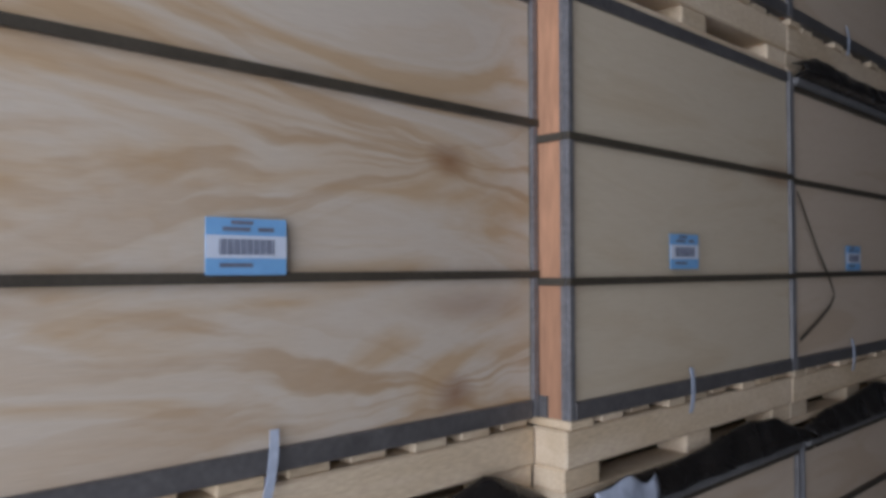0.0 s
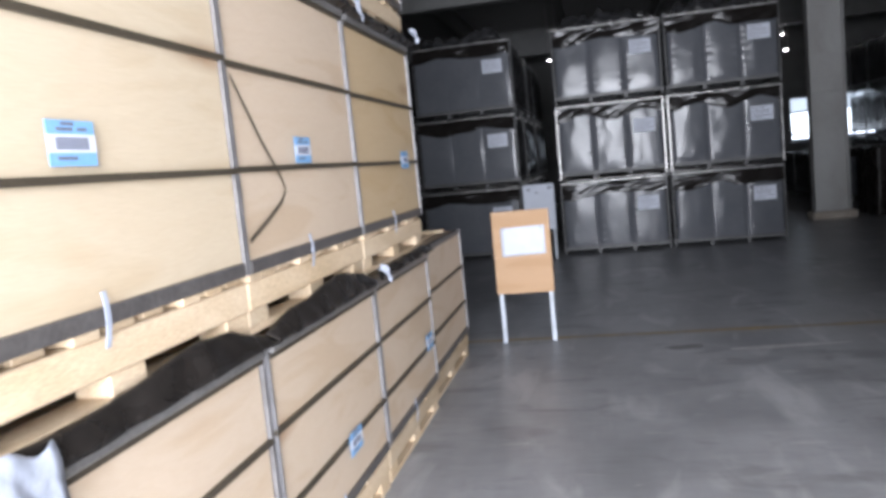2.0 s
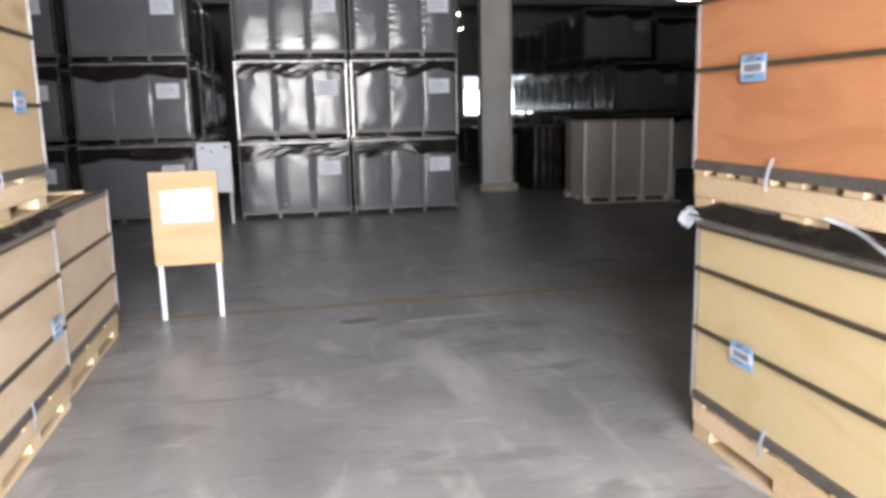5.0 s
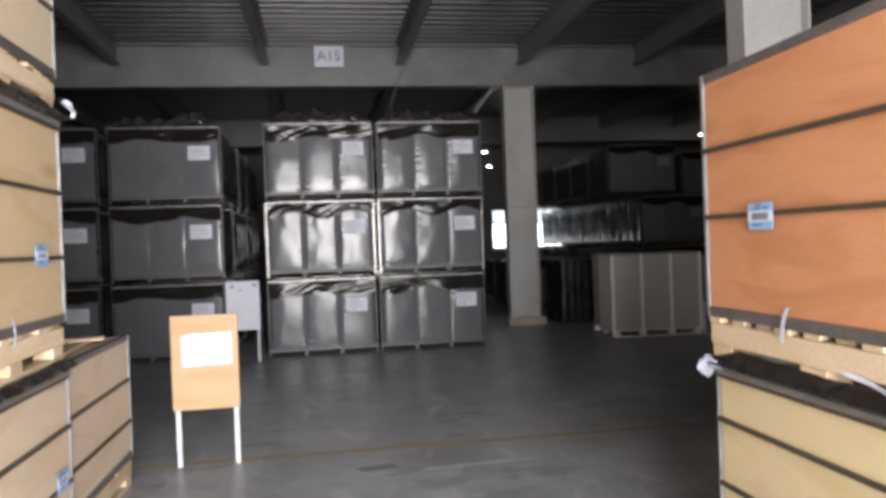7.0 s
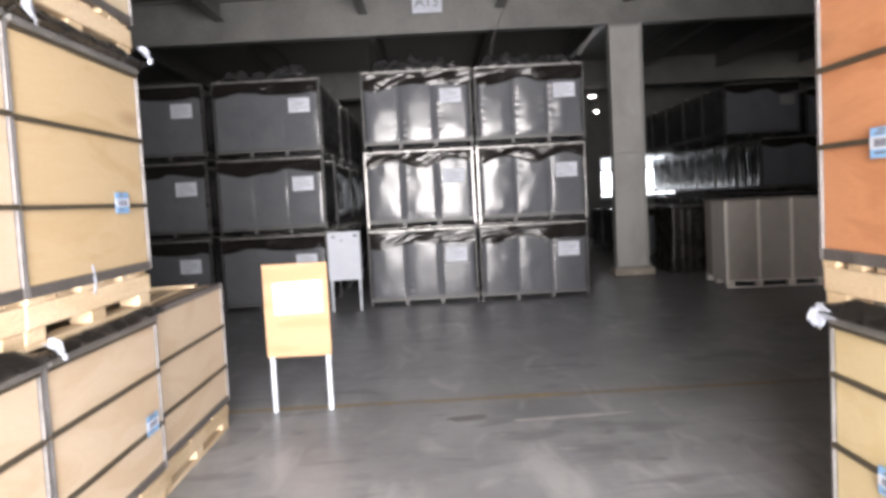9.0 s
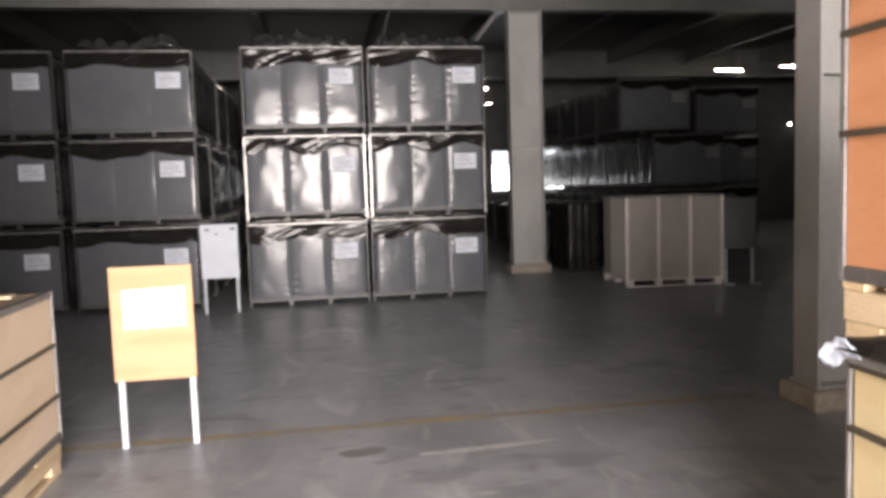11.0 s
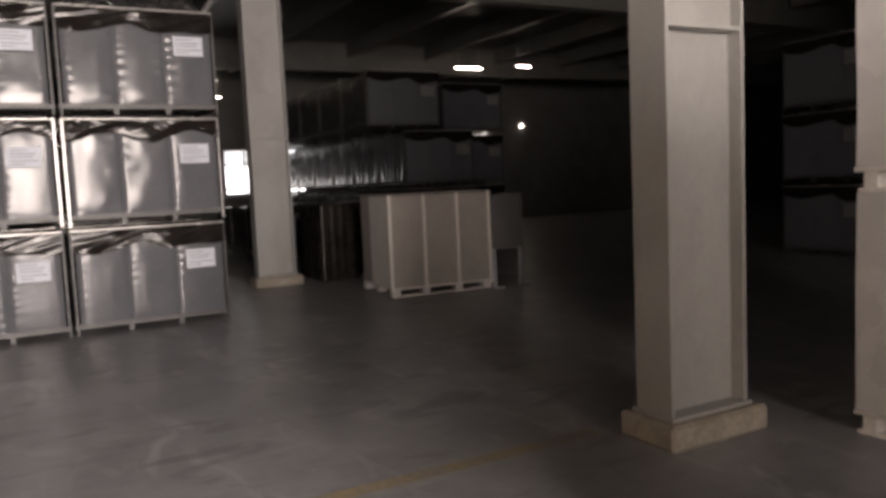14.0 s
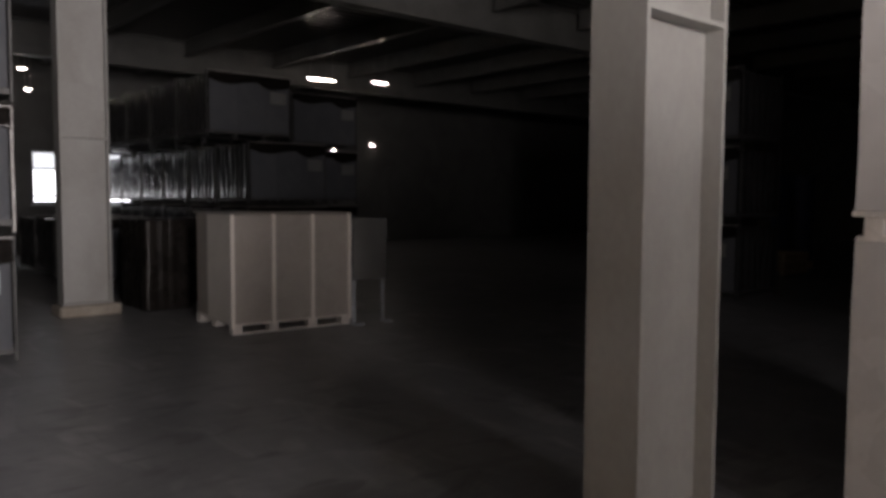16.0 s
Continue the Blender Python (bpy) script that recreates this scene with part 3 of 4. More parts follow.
    if rag:
        def rg(u, v):
            r1 = noise.noise((u * 2.5 + rag, v * 2.5, rag))
            r2 = noise.noise((u * 6, v * 5 + rag, 2.0))
            if side < 0:
                return (0.02 + 0.05 * u + 0.01 * r2, 0.09 - 0.13 * v + 0.015 * r1, 0.02 + 0.06 * (u - 0.5) * (1 - 0.3 * v) - 0.06 * v * v + 0.02 * r2)
            return (0.062 + 0.04 * v + 0.025 * r1 * v + 0.005 * r2, (u - 0.5) * rag_size * (1.1 - 0.75 * v ** 2) + 0.05 * v + 0.015 * r2 * v, 0.08 - rag_size * 0.85 * v ** 1.2 + 0.05 * r1 * u)
        part("torn_film", sheet(rg, 12, 14, 0.002), WHITE_PLASTIC, c, "torn pale plastic sheet", smooth=True, at=pose(0.0, rag if abs(rag) < 1 else 0, b1))
    return c


LX, RX = -1.44, 1.43
pine = "pale pine plywood crate with dark straps"
pink = "pinkish plywood crate with dark straps"
buff = "buff plywood crate with dark straps"
yel = "yellowish plywood crate with dark straps"
T1, T2 = 1.028, 2.235
# west row, lower tier
crate(LX - 0.09, 1.365, 0, 1.25, 0.99, PLY_PINE, pine + " on the floor", film=1, lab=(0.3, 0.45))
crate(LX, 2.63, 0, 1.25, 0.985, PLY_PINK, pink + " under black film", film=2, rag=-0.50, rag_size=0.23, straps=(0.28, 0.62))
crate(LX + 0.005, 3.87, 0, 1.18, 0.985, PLY_PINK, pink + " with a blue label", film=3, lab=(0.12, 0.36), straps=(0.30, 0.64), rag=0.55, rag_size=0.075)
crate(LX, 5.06, 0, 1.12, 0.985, PLY_PINK, pink + " with black film on top", film=4, lab=(0.40, 0.42), straps=(0.30, 0.64))
crate(LX - 0.03, 6.31, 0, 1.28, 1.0, PLY_PINK, pink + " with an open top edge", straps=(0.30, 0.64), tag=False)
# west row, middle tier
crate(LX - 0.09, 1.365, T1, 1.25, 1.205, PLY_KNOTTY, "pale pine plywood crate with knots and a blue label", straps=(0.33, 0.683), lab=(-0.14, 0.53))
crate(LX, 2.615, T1, 1.24, 1.205, PLY_BUFF, buff + " with steel corner angles", straps=(0.313, 0.645), lab=(-0.115, 0.535))
crate(LX, 3.83, T1, 1.18, 1.195, PLY_PINK, pink + " with a loose strap", straps=(0.32, 0.64), rag=0.58, rag_size=0.14, lab=(-0.05, 0.525), film=5)
crate(LX, 5.022, T1, 1.185, 1.185, PLY_HONEY, yel + " and bright corner angles", straps=(0.32, 0.64), rag=0.5, rag_size=0.06, lab=(0.278, 0.475), film=6)
# west row, upper tier
crate(LX - 0.09, 1.365, T2 + 0.01, 1.25, 1.18, PLY_PINE, "pale pine plywood crate at the top of the stack")
crate(LX, 2.615, T2, 1.24, 1.18, PLY_BUFF, buff + " at the top of the stack")
crate(LX, 3.83, T2, 1.18, 1.18, PLY_PINK, "pinkish plywood crate at the top of the stack")
crate(LX, 5.022, T2, 1.185, 1.18, PLY_BUFF, "buff plywood crate at the end of the top tier", tag=False)
# east row
crate(RX, 3.85, 0, 1.30, 1.0, PLY_YELLOW, yel + " with a blue label", side=-1, film=8, straps=(0.40, 0.725), rag=-0.66, rag_size=0.11, lab=(-0.27, 0.45))
crate(RX - 0.03, 3.85, T1 - 0.015, 1.30, 1.17, PLY_ORANGE, "orange-red plywood crate with a blue label on a pallet", side=-1, straps=(0.41, 0.685), lab=(-0.235, 0.535))
crate(RX, 2.52, 0, 1.28, 1.0, PLY_YELLOW, yel + " beside the orange crate", side=-1, film=9, straps=(0.44, 0.74))
crate(RX, 2.52, T1, 1.28, 1.17, PLY_BUFF, buff + " beside the orange crate", side=-1, straps=(0.42, 0.69))

# loose strap across one crate of the middle tier
bm = bmesh.new()
pts = [(3.25, 1.82), (3.42, 1.625), (3.52, 1.53), (3.57, 1.465), (3.52, 1.425), (3.40, 1.375), (3.25, 1.32)]
for (a, b), (c2, d) in zip(pts, pts[1:]):
    v = [bm.verts.new(p) for p in ((LX + 0.016, a, b - 0.007), (LX + 0.016, c2, d - 0.007), (LX + 0.016, c2, d + 0.007), (LX + 0.016, a, b + 0.007))]
    bm.faces.new(v)
bmesh.ops.remove_doubles(bm, verts=bm.verts, dist=0.0001)
bmesh.ops.solidify(bm, geom=bm.faces[:], thickness=0.002)
tagged(new("loose_strap", mesh_of("loose_strap", bm, STRAP)), "loose dark strap sagging across a plywood crate", "strap")


# ---- film-wrapped stillages ----
def bulge(x0, x1, z0, z1, depth, seed, pucker):
    """One film panel of a stillage, bulged outwards, puckered along its seams."""
    def fn(u, v):
        a, b = 2 * u - 1, 2 * v - 1
        d = 0.016 + depth * (1 - a * a) * (1 - b ** 6) - 1.2 * pucker * math.exp(-((1 - abs(a)) / 0.05) ** 2)
        d += 0.5 * depth * a * math.sin(seed * 5.3) * (1 - a ** 6)
        seam = math.exp(-((1 - abs(a)) / 0.24) ** 2) * (1 - abs(a) ** 30)
        d += pucker * seam * max(0.0, 0.3 + 1.5 * noise.noise((seed + a, v * 2.2, seed))) * math.sin(v * 58 + seed + 4 * noise.noise((seed, v * 3, 0)))
        d += 0.6 * depth * noise.noise((a * 1.4 + seed, b * 1.6, seed)) * (1 - a ** 4) * (1 - b ** 6) + 0.0009 * noise.noise((a * 4 + seed, b * 3, seed + 3))
        d += 0.012 * max(0.0, b - 0.6) * noise.noise((a * 3 + seed, b, seed + 7))
        return (x0 + (x1 - x0) * u, -d, z0 + (z1 - z0) * v)
    return sheet(fn, 16, 40)


def crumple(w, h, seed, sag):
    """Crumpled black film along the top of a stillage's face."""
    def fn(u, v):
        n1 = noise.noise((u * 4 + seed, v * 1.2, seed))
        n2 = noise.noise((u * 9 + v * 3.5 + seed, v * 1.6, seed + 9))
        n3 = noise.noise((u * 22 - v * 6 + seed, v * 2.0, seed + 4))
        low = 0.55 + 0.45 * abs(math.sin(u * 4.7 + seed)) * sag + 0.3 * n1
        return ((u - 0.5) * w, -0.044 - 0.022 * n1 - 0.012 * n2 - 0.007 * n3 * max(0.0, n1 + 0.2), -v * h * low + 0.01 * n2)
    return sheet(fn, 90, 14)


UW, UD, UH = 1.52, 1.2, 1.10


def stillage(seed, white_posts=False, dark=False, depth=0.008, pucker=0.009):
    """A steel stillage of film-wrapped goods: face along -y, base centre of the face at the origin."""
    c = thing("film_wrapped_stillage", pose(0, 0, 0), "dark film-wrapped stillage stacked deep in the hall" if dark else "grey film-wrapped stillage with black film and a paper label", "stillage", "stacked film-wrapped stillages")
    W = UW / 2
    for s in (-1, 1):
        for yy in (0.0, UD - 0.05):
            part("post", boxed(s * W - 0.010, s * W + 0.010, yy, yy + 0.04, 0.0, UH - 0.02), BAR_STEEL if white_posts and yy == 0 else FRAME_STEEL, c)
        part("side_rail", boxed(s * W - 0.02, s * W + 0.02, 0.04, UD - 0.05, 0.06, 0.11), FRAME_STEEL, c)
    part("base_rail", boxed(-W + 0.02, W - 0.02, 0.0, 0.04, 0.06, 0.11), FRAME_STEEL, c)
    for xx in (-W / 3, W / 3):
        part("foot", boxed(xx - 0.025, xx + 0.025, 0, 0.1, 0, 0.06), FRAME_STEEL, c)
    part("top_bar", boxed(-W, W, -0.045, -0.022, UH - 0.040, UH - 0.022, bevel=0.004), BAR_STEEL, c, "pale steel top bar")
    w = (UW - 0.06) / 3
    for i in range(3):
        part("film_panel", bulge(-W + 0.03 + i * w, -W + 0.03 + (i + 1) * w, 0.11, UH - 0.10, depth, seed * 3.1 + i * 1.7, pucker), GREY_FILM, c, smooth=True)
    for s in (-1, 1):
        def fn(u, v, s=s):
            ripple = 0.018 * math.sin(u * 38 + 3 * noise.noise((u * 3, v * 2, seed))) + 0.02 * noise.noise((u * 6, v * 2, seed + s))
            return (s * (W + 0.012 + ripple * math.sin(v * math.pi)), 0.02 + u * (UD - 0.08), 0.11 + v * (UH - 0.2))
        part("side_film", sheet(fn, 44, 8), DIM_FILM, c, "rippled black side film", smooth=True)
    part("load", boxed(-W + 0.04, W - 0.04, 0.05, UD - 0.06, 0.1, UH - 0.08), BLACK_FILM, c)
    part("black_film", crumple(UW - 0.02, 0.25, seed, 0.6), CRUMPLED_FILM, c, "crumpled black film", smooth=True, at=pose(0, 0, UH - 0.045))
    # Labels on the dark stacks carry their shade in the paper colour.
    lb = part("paper_label", boxed(-0.15, 0.15, -0.094, -0.0925, 0, 0.20), SHADED_PAPER if dark else PAPER, c, "white printed paper label", at=pose(W - 0.43 + 0.15, 0, 0.60))
    for zz, ww in ((0.165, 0.16), (0.13, 0.22), (0.10, 0.20), (0.06, 0.24), (0.03, 0.12)):
        part("printed_line", boxed(-0.12, -0.12 + ww, -0.0955, -0.0942, zz, zz + 0.008), INK, lb)
    return c


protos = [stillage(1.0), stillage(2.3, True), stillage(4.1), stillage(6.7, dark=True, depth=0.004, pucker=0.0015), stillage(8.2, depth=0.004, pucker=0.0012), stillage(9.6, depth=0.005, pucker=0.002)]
used = set()


def place(k, x, y, z, rz=0.0):
    m = pose(x, y, z, 0, 0, rz)
    if k not in used:
        used.add(k)
        protos[k].matrix_basis = m
        return protos[k]
    return copy_thing(protos[k], m)


TZ = [0.0, 1.115, 2.23]
for col, (cx, cy, rows) in enumerate(((-4.0, 12.92, 2), (-2.32, 12.9, 5), (-0.165, 12.68, 2), (1.43, 12.68, 3))):
    for r in range(rows):
        for tier in range(3):
            k = (4 + (tier + r) % 2 if col < 2 else 1 if tier == 1 else (0 if (col + tier + r) % 2 else 2))
            place(k, cx + 0.012 * ((tier + r) % 3 - 1), cy + r * 1.25, TZ[tier])
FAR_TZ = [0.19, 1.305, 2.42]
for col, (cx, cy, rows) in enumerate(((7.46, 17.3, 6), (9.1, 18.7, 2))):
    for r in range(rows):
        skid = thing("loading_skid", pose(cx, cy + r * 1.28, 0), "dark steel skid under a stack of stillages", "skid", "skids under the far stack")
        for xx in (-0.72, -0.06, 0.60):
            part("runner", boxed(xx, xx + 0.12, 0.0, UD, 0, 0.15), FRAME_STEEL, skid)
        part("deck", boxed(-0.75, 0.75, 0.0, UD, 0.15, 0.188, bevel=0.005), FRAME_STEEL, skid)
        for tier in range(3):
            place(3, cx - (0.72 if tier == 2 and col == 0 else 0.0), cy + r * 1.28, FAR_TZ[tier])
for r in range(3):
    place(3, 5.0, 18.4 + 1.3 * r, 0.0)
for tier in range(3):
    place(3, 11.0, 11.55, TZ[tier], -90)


def film_heap(w, seed):
    """Crumpled film left on top of a stillage."""
    def fn(u, v):
        n1 = noise.noise((u * 5 + seed, v * 3, seed))
        n2 = noise.noise((u * 14 + seed, v * 8, seed + 2))
        env = min(1.0, 8 * u, 8 * (1 - u))
        return ((u - 0.5) * w, -0.05 + 0.55 * v, 0.004 + env * math.sin(math.pi * min(1, v + 0.12)) * (0.19 + 0.15 * n1 + 0.12 * n2))
    return sheet(fn, 70, 22, 0.002)


for x, y, s in ((-0.165, 12.68, 1.0), (1.43, 12.68, 5.2), (-2.32, 12.9, 8.4)):
    ob = new("crumpled_film", mesh_of("crumpled_film", film_heap(1.46, s), DIM_FILM, True))
    ob.matrix_basis = pose(x, y, TZ[2] + UH - 0.08)
    tagged(ob, "crumpled shiny black film on top of a stillage", "film", "film on the stillages")


# ---- notice boards ----
def notice_board(x, y, w, z0, z1, mat, label, sheet_box=None, turn=0, feet=False):
    b = thing("notice_board", pose(x, y, 0, 0, 0, turn), label, "notice board", "standing notice boards")
    part("board", boxed(-w / 2, w / 2, -0.012, 0.012, z0, z1, bevel=0.003), mat, b)
    for s in (-1, 1):
        bm = boxed(s * (w / 2 - 0.03) - 0.017, s * (w / 2 - 0.03) + 0.017, 0.0135, 0.045, 0.0, z1 - 0.04, bevel=0.003)
        part("leg", bm, WHITE_PAINT, b, "white painted leg")
        if feet:
            part("foot", boxed(s * (w / 2 - 0.03) - 0.05, s * (w / 2 - 0.03) + 0.05, -0.12, 0.0125, 0.0, 0.022, bevel=0.004), WHITE_PAINT, b, "flat pale foot")
    if sheet_box:
        a, c, d, e = sheet_box
        def fn(u, v):
            return (a + (c - a) * u, -0.0145 - 0.008 * max(0, noise.noise((u * 3, v * 3, 1.0))), d + (e - d) * v + 0.008 * (u - 0.5))
        p = part("notice_sheet", sheet(fn, 10, 8, 0.001), PAPER, b, "white paper notice", smooth=True)
        for s in (-1, 1):
            bm = bmesh.new()
            rod(bm, (s * 0.15 + (a + c) / 2, -0.026, e - 0.015), (s * 0.15 + (a + c) / 2, -0.012, e - 0.015), 0.006)
            part("pin", bm, DARK_RAIL, b)
    return b


notice_board(-1.02, 7.25, 0.465, 0.41, 1.085, BOARD_WOOD, "honey plywood notice board on white legs with a paper sheet", (-0.165, 0.19, 0.72, 0.955))
notice_board(-1.255, 12.33, 0.45, 0.44, 1.11, PAPER, "white notice board on white legs beside the stillages")
notice_board(5.74, 12.42, 0.46, 0.50, 1.20, WALL_PANEL, "grey notice board on thin legs beside the boxed pallet", feet=True)


for x, z, w, h in ((-1.42, 1.03, 0.05, 0.025), (-1.12, 1.035, 0.06, 0.03), (-1.30, 0.98, 0.03, 0.02)):
    tagged(new("small_note", mesh_of("small_note", boxed(x, x + w, 12.3155, 12.3178, z, z + h), INK)), "small grey note stuck on the white board", "note", "notes on the white board")


# ---- loose boards on the open crate and along the pallets ----
def loose_board(x, y, z, length, w, turn, label):
    ob = new("loose_board", mesh_of("loose_board", boxed(-w / 2, w / 2, -length / 2, length / 2, 0, 0.018, bevel=0.003), PALLET_WOOD))
    ob.matrix_basis = pose(x, y, z, 0, 0, turn)
    tagged(ob, label, "board", "loose boards")


for x, y, z, l, w, a in ((-1.62, 6.20, 1.001, 0.95, 0.09, 3), (-1.80, 6.28, 1.001, 0.90, 0.10, -4), (-2.05, 6.25, 1.001, 1.0, 0.09, 2), (-1.88, 6.5, 1.02, 0.09, 0.75, 6)):
    loose_board(x, y, z, l, w, a, "pale loose board lying on an open plywood crate")


# ---- beige boxed pallet ----
bp = thing("boxed_pallet", pose(4.16, 12.62, 0, 0, 0, -5), "beige board-wrapped load with pale corner posts on a pallet", "pallet load")
BW, BD, BH = 1.36, 1.15, 1.25
part("load", boxed(0.01, BW - 0.01, 0.01, BD, 0.11, BH - 0.01, bevel=0.006), CARTON, bp)
for i in range(4):
    xx = BW * i / 3
    part("corner_post", boxed(xx - 0.02, xx + 0.02, -0.014, 0.008, 0.06, BH, bevel=0.003), SIDE_BOARD, bp)
part("side_panel", boxed(-0.012, 0.008, 0.01, BD - 0.42, 0.11, BH - 0.005, bevel=0.003), SIDE_BOARD, bp, "pale side board")
part("lid", boxed(-0.02, BW + 0.02, -0.02, BD + 0.02, BH, BH + 0.012), CARTON, bp)
for i in range(4):
    for yy in (0.0, BD / 2 - 0.06, BD - 0.12):
        part("pallet_block", boxed(BW * i / 3 - 0.05 + (0.05 if i == 0 else -0.05 if i == 3 else 0), BW * i / 3 + 0.05 + (0.05 if i == 0 else -0.05 if i == 3 else 0), yy, yy + 0.12, 0.018, 0.09), CARTON_EDGE, bp)
for yy in (0.0, BD - 0.12):
    part("pallet_runner", boxed(0, BW, yy, yy + 0.12, 0, 0.018), CARTON_EDGE, bp)
part("pallet_deck", boxed(0, BW, 0, BD, 0.09, 0.11), CARTON_EDGE, bp)

# dark wrapped load behind it
for i in range(2):
    d = thing("dark_wrapped_load", pose(4.35 + 0.62 * i, 15.3 + 0.5 * i, 0), "dark film-wrapped load standing on the floor", "pallet load", "dark wrapped loads")
    def fn(u, v):
        an = u * 2 * math.pi
        cx, sy = math.cos(an), math.sin(an)
        q = max(abs(cx), abs(sy))
        n1 = 0.006 * math.sin(u * 90) + 0.02 * noise.noise((u * 9, v * 3, i))
        return ((0.28 + n1) * cx / q, (0.45 + n1) * sy / q, 1.12 * v)
    bm = sheet(fn, 64, 6)
    part("film", bm, BLACK_FILM, d, smooth=True)
    part("top_cover", boxed(-0.29, 0.29, -0.46, 0.46, 1.12, 1.14), BLACK_FILM, d)


# ---- white wrapped stacks by the column ----
def white_load(x, y, z, w, d, h, seed, label):
    c = thing("white_wrapped_load", pose(x, y, z), label, "pallet load", "white wrapped loads")
    for sx in range(3):
        for sy in range(3):
            xx, yy = sx * (w - 0.1) / 2, -d + sy * (d - 0.1) / 2
            part("pallet_block", boxed(xx, xx + 0.1, yy, yy + 0.07, 0.02, 0.10), CARTON_EDGE, c)
        part("pallet_runner", boxed(sx * (w - 0.1) / 2, sx * (w - 0.1) / 2 + 0.1, -d, 0, 0, 0.02), CARTON_EDGE, c)
    part("pallet_deck", boxed(-0.015, w + 0.015, -d - 0.015, 0.015, 0.10, 0.125, bevel=0.004), CARTON_EDGE, c)
    part("load", boxed(0.02, w, -d, -0.02, 0.125, h), WHITE_WRAP, c)
    def fn(u, v):
        n1 = noise.noise((u * 2.2 + seed, v * 2.5, seed))
        n2 = noise.noise((u * 9 + seed, v * 3, seed + 2))
        return (-0.002 - 0.012 * (1 + n1) - 0.004 * n2, -d + d * u, 0.127 + (h - 0.127) * v)
    part("film", sheet(fn, 40, 30), WHITE_WRAP, c, smooth=True)
    return c


white_load(3.98, 6.53, 0, 1.1, 1.15, 1.255, 1.0, "white film-wrapped load on a pallet on the floor")
white_load(3.98, 6.53, 1.257, 1.1, 1.15, 1.25, 4.0, "white film-wrapped load stacked on another load")

# ---- far clutter ----
for i in range(3):
    pz = thing("wooden_pallet", pose(15.3 + 0.02 * i, 12.4, 0.14 * i), "bare pale wooden pallet in a low pile", "pallet", "piled bare pallets")
    for yy in (-0.5, -0.02, 0.46):
        part("pallet_stringer", boxed(-0.5, 0.5, yy, yy + 0.08, 0.02, 0.115), PALLET_WOOD, pz)
    for j in range(6):
        part("deck_board", boxed(-0.5 + 0.18 * j, -0.4 + 0.18 * j, -0.52, 0.56, 0.115, 0.138), PALLET_WOOD, pz)

leaner = thing("leaning_board", pose(14.6, 12.2, 0, 0, 0, -60), "narrow pale board standing by the pallets", "board")
part("board", boxed(-0.11, 0.11, -0.015, 0.015, 0, 1.05, bevel=0.004), CARTON, leaner)
part("foot", boxed(-0.14, 0.14, -0.1, 0.1, 0, 0.03), CARTON, leaner)
tarp = thing("covered_load", pose(17.2, 12.9, 0, 0, 0, -60), "tall load under a blue sheet by the pallets", "pallet load")
def tarp_side(u, v):
    an = u * math.tau
    cx, sy = math.cos(an), math.sin(an)
    q = max(abs(cx), abs(sy)) ** 0.8
    return ((0.42 + 0.02 * math.sin(u * 60)) * cx / q, (0.42 + 0.02 * math.sin(u * 47)) * sy / q, 0.15 + 1.8 * v)
part("blue_sheet", sheet(tarp_side, 60, 6), BLUE_SHEET, tarp, smooth=True)
part("top_sheet", boxed(-0.43, 0.43, -0.43, 0.43, 1.93, 1.96, bevel=0.01), BLUE_SHEET, tarp)
part("skid", boxed(-0.4, 0.4, -0.4, 0.4, 0, 0.16), PALLET_WOOD, tarp)

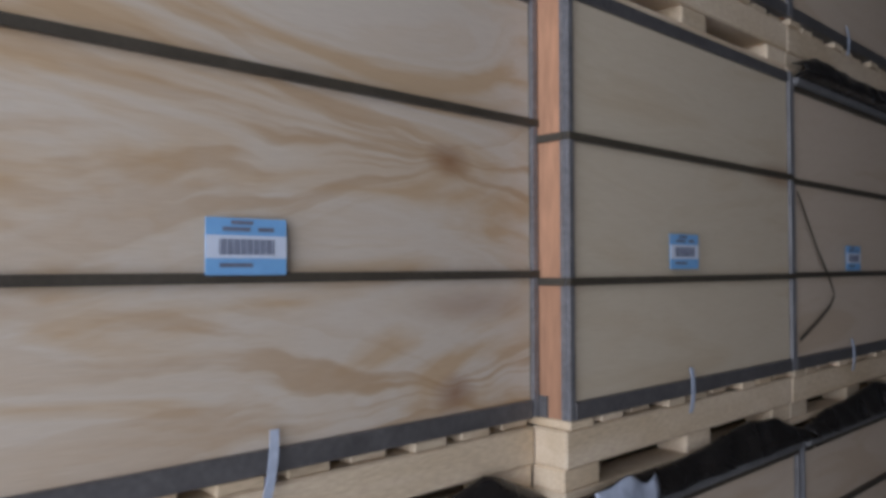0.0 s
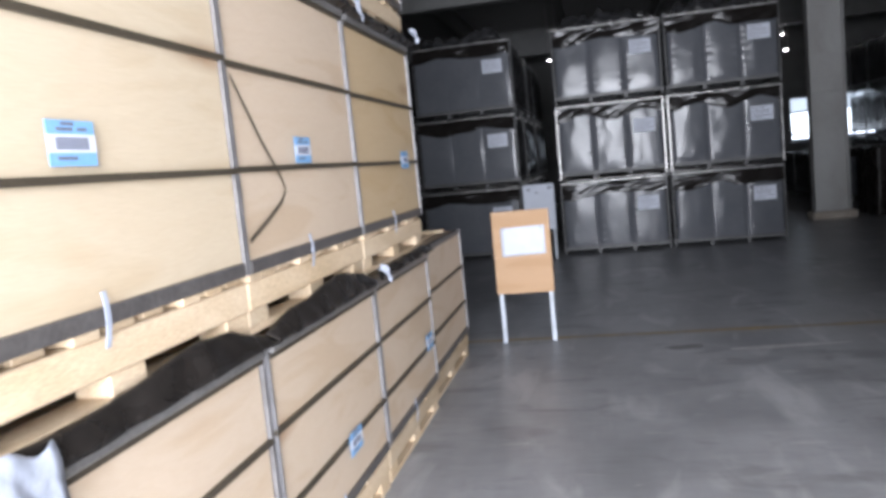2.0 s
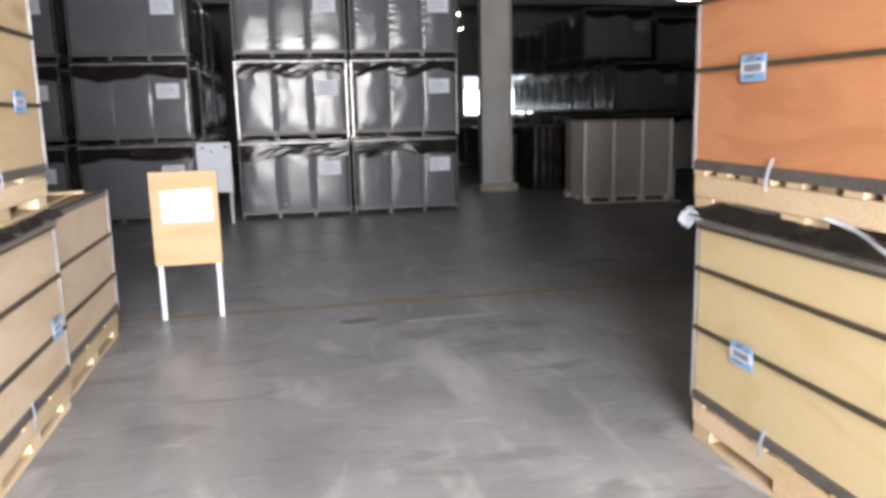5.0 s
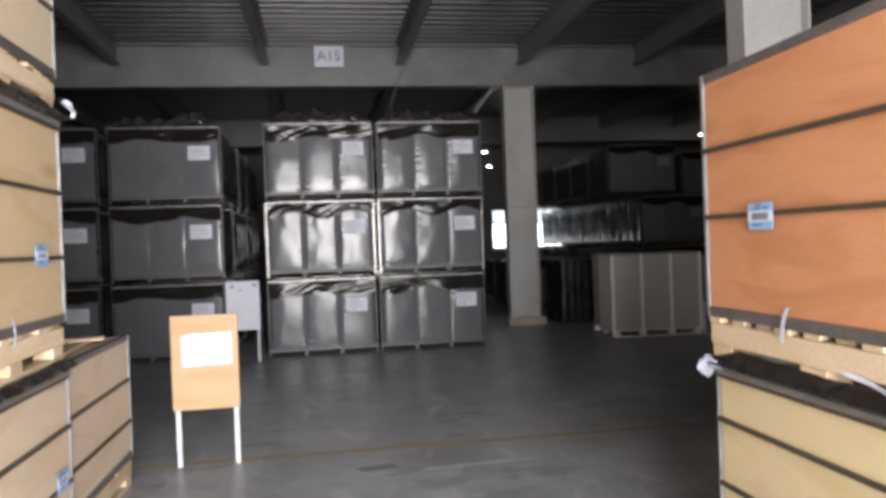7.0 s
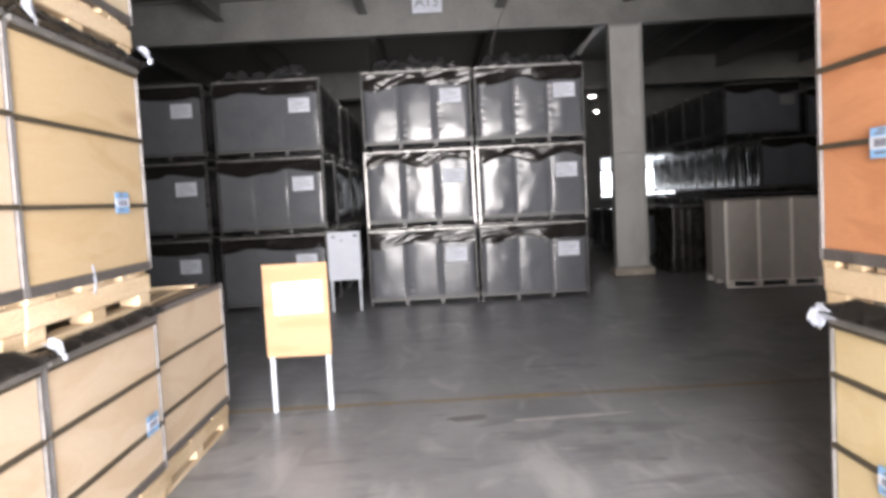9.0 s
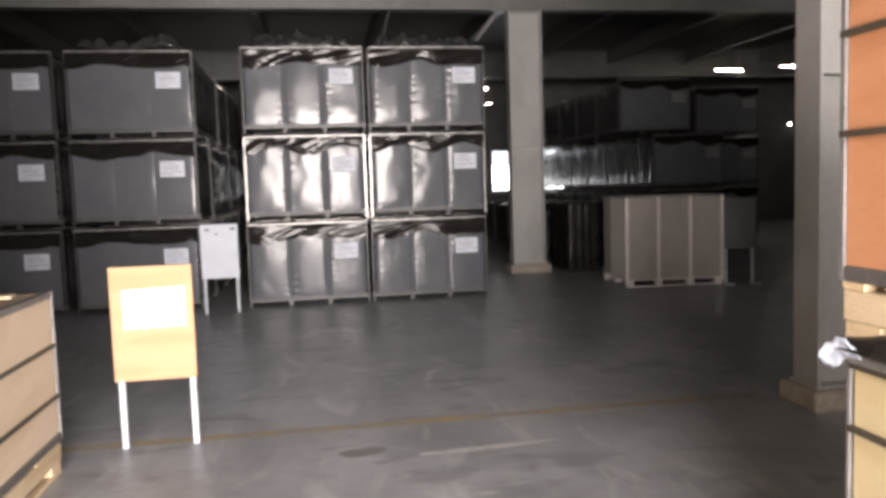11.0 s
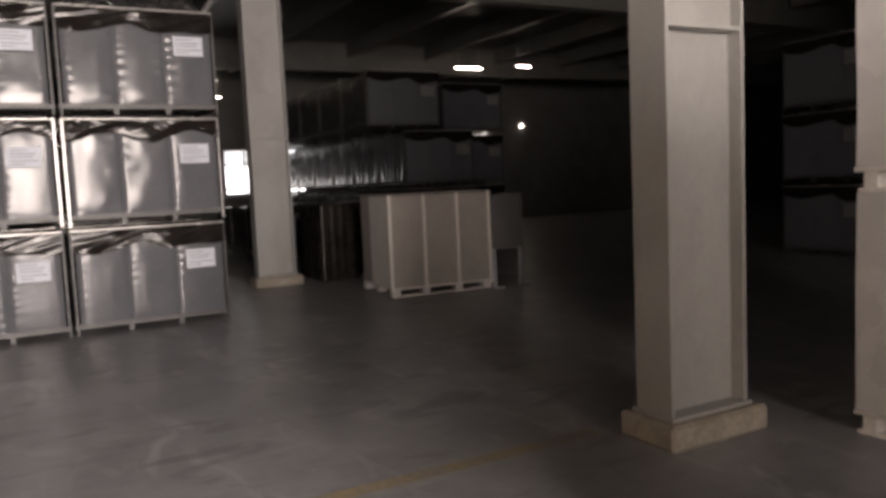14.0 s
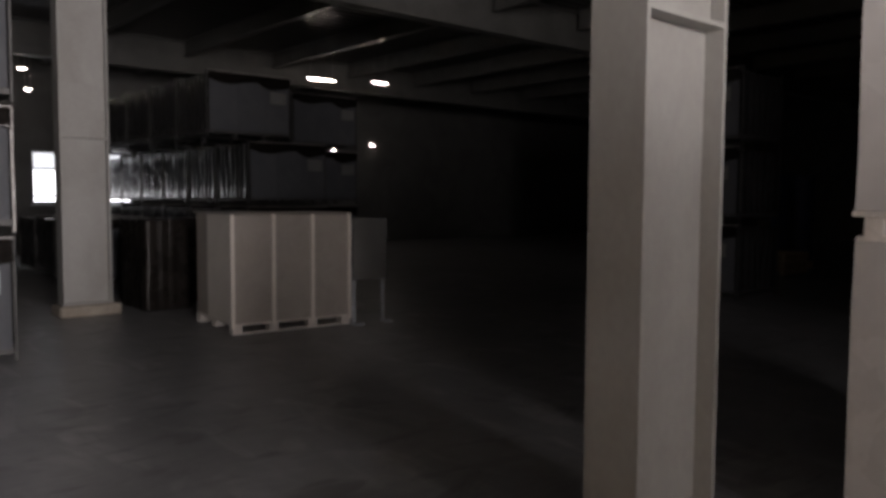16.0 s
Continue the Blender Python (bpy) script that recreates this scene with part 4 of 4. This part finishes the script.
# brace and cable at the far beam
bm = bmesh.new()
rod(bm, (2.70, 15.4, 3.90), (3.10, 15.35, 4.42), 0.035)
solid("trim", bm, BAR_STEEL, "pale steel brace below the beam beside the column", "brace")
cab = bpy.data.curves.new("hanging_cable", "CURVE")
cab.dimensions, cab.bevel_depth = "3D", 0.009
sp = cab.splines.new("POLY")
cp = [(1.5, 14.25, 5.03), (1.42, 14.22, 4.7), (1.22, 14.2, 4.3), (1.08, 14.2, 3.95), (1.02, 14.2, 3.55), (1.0, 14.0, 3.36)]
sp.points.add(len(cp) - 1)
for q, c4 in zip(sp.points, cp):
    q.co = (*c4, 1)
cab.materials.append(DARK_RAIL)
tagged(new("hanging_cable", cab), "thin dark cable hanging from the ceiling deck", "cable")


def strip_lamp(x, y, z, w, drop):
    lamp = thing("strip_lamp", pose(x, y, z), "lit white strip lamp hanging below the deck", "lamp", "strip lamps")
    part("housing", boxed(-w / 2 - 0.05, w / 2 + 0.05, -0.04, 0.04, 0.035, 0.08), BEAM_PAINT, lamp)
    tb = bmesh.new()
    rod(tb, (-w / 2, 0, 0.02), (w / 2, 0, 0.02), 0.005 + 0.008 * w)
    part("tube", tb, TUBE_GLOW, lamp)
    for s in (-0.4, 0.4):
        hb = bmesh.new()
        rod(hb, (s * w, 0, 0.09), (s * w, 0, drop), 0.006)
        part("hanger", hb, BAR_STEEL, lamp)


for x, y, z, w in ((10.45, 21.0, 4.18, 0.75), (11.85, 20.6, 4.2, 0.45), (4.75, 24.0, 4.16, 0.16), (4.95, 24.4, 3.78, 0.14), (4.85, 23.6, 4.58, 0.18), (-1.25, 20.0, 3.75, 0.22)):
    strip_lamp(x, y, z, w, DECK_Z - z)
for x, z in ((13.4, 2.9), (13.62, 2.92), (13.95, 2.95), (15.45, 3.15)):
    wl = thing("wall_lamp", pose(x, HY1, z), "small bright lamp on the far wall", "lamp", "far wall lamps")
    part("back_plate", boxed(-0.1, 0.1, -0.03, 0.0, -0.05, 0.06), WHITE_PAINT, wl)
    part("lens", boxed(-0.04, 0.04, -0.06, -0.031, -0.018, 0.018, bevel=0.006), TUBE_GLOW, wl)


# loose white tape hanging in front of the east row's pallet
def tape(u, v):
    return (1.345 + 0.012 * math.sin(u * 5), 3.60 - 0.32 * u, 1.105 - 0.08 * u + 0.012 * math.sin(u * 3) + 0.014 * v)


tagged(new("loose_tape", mesh_of("loose_tape", sheet(tape, 14, 1, 0.002), WHITE_PLASTIC)), "loose white tape sagging across a pallet", "tape")
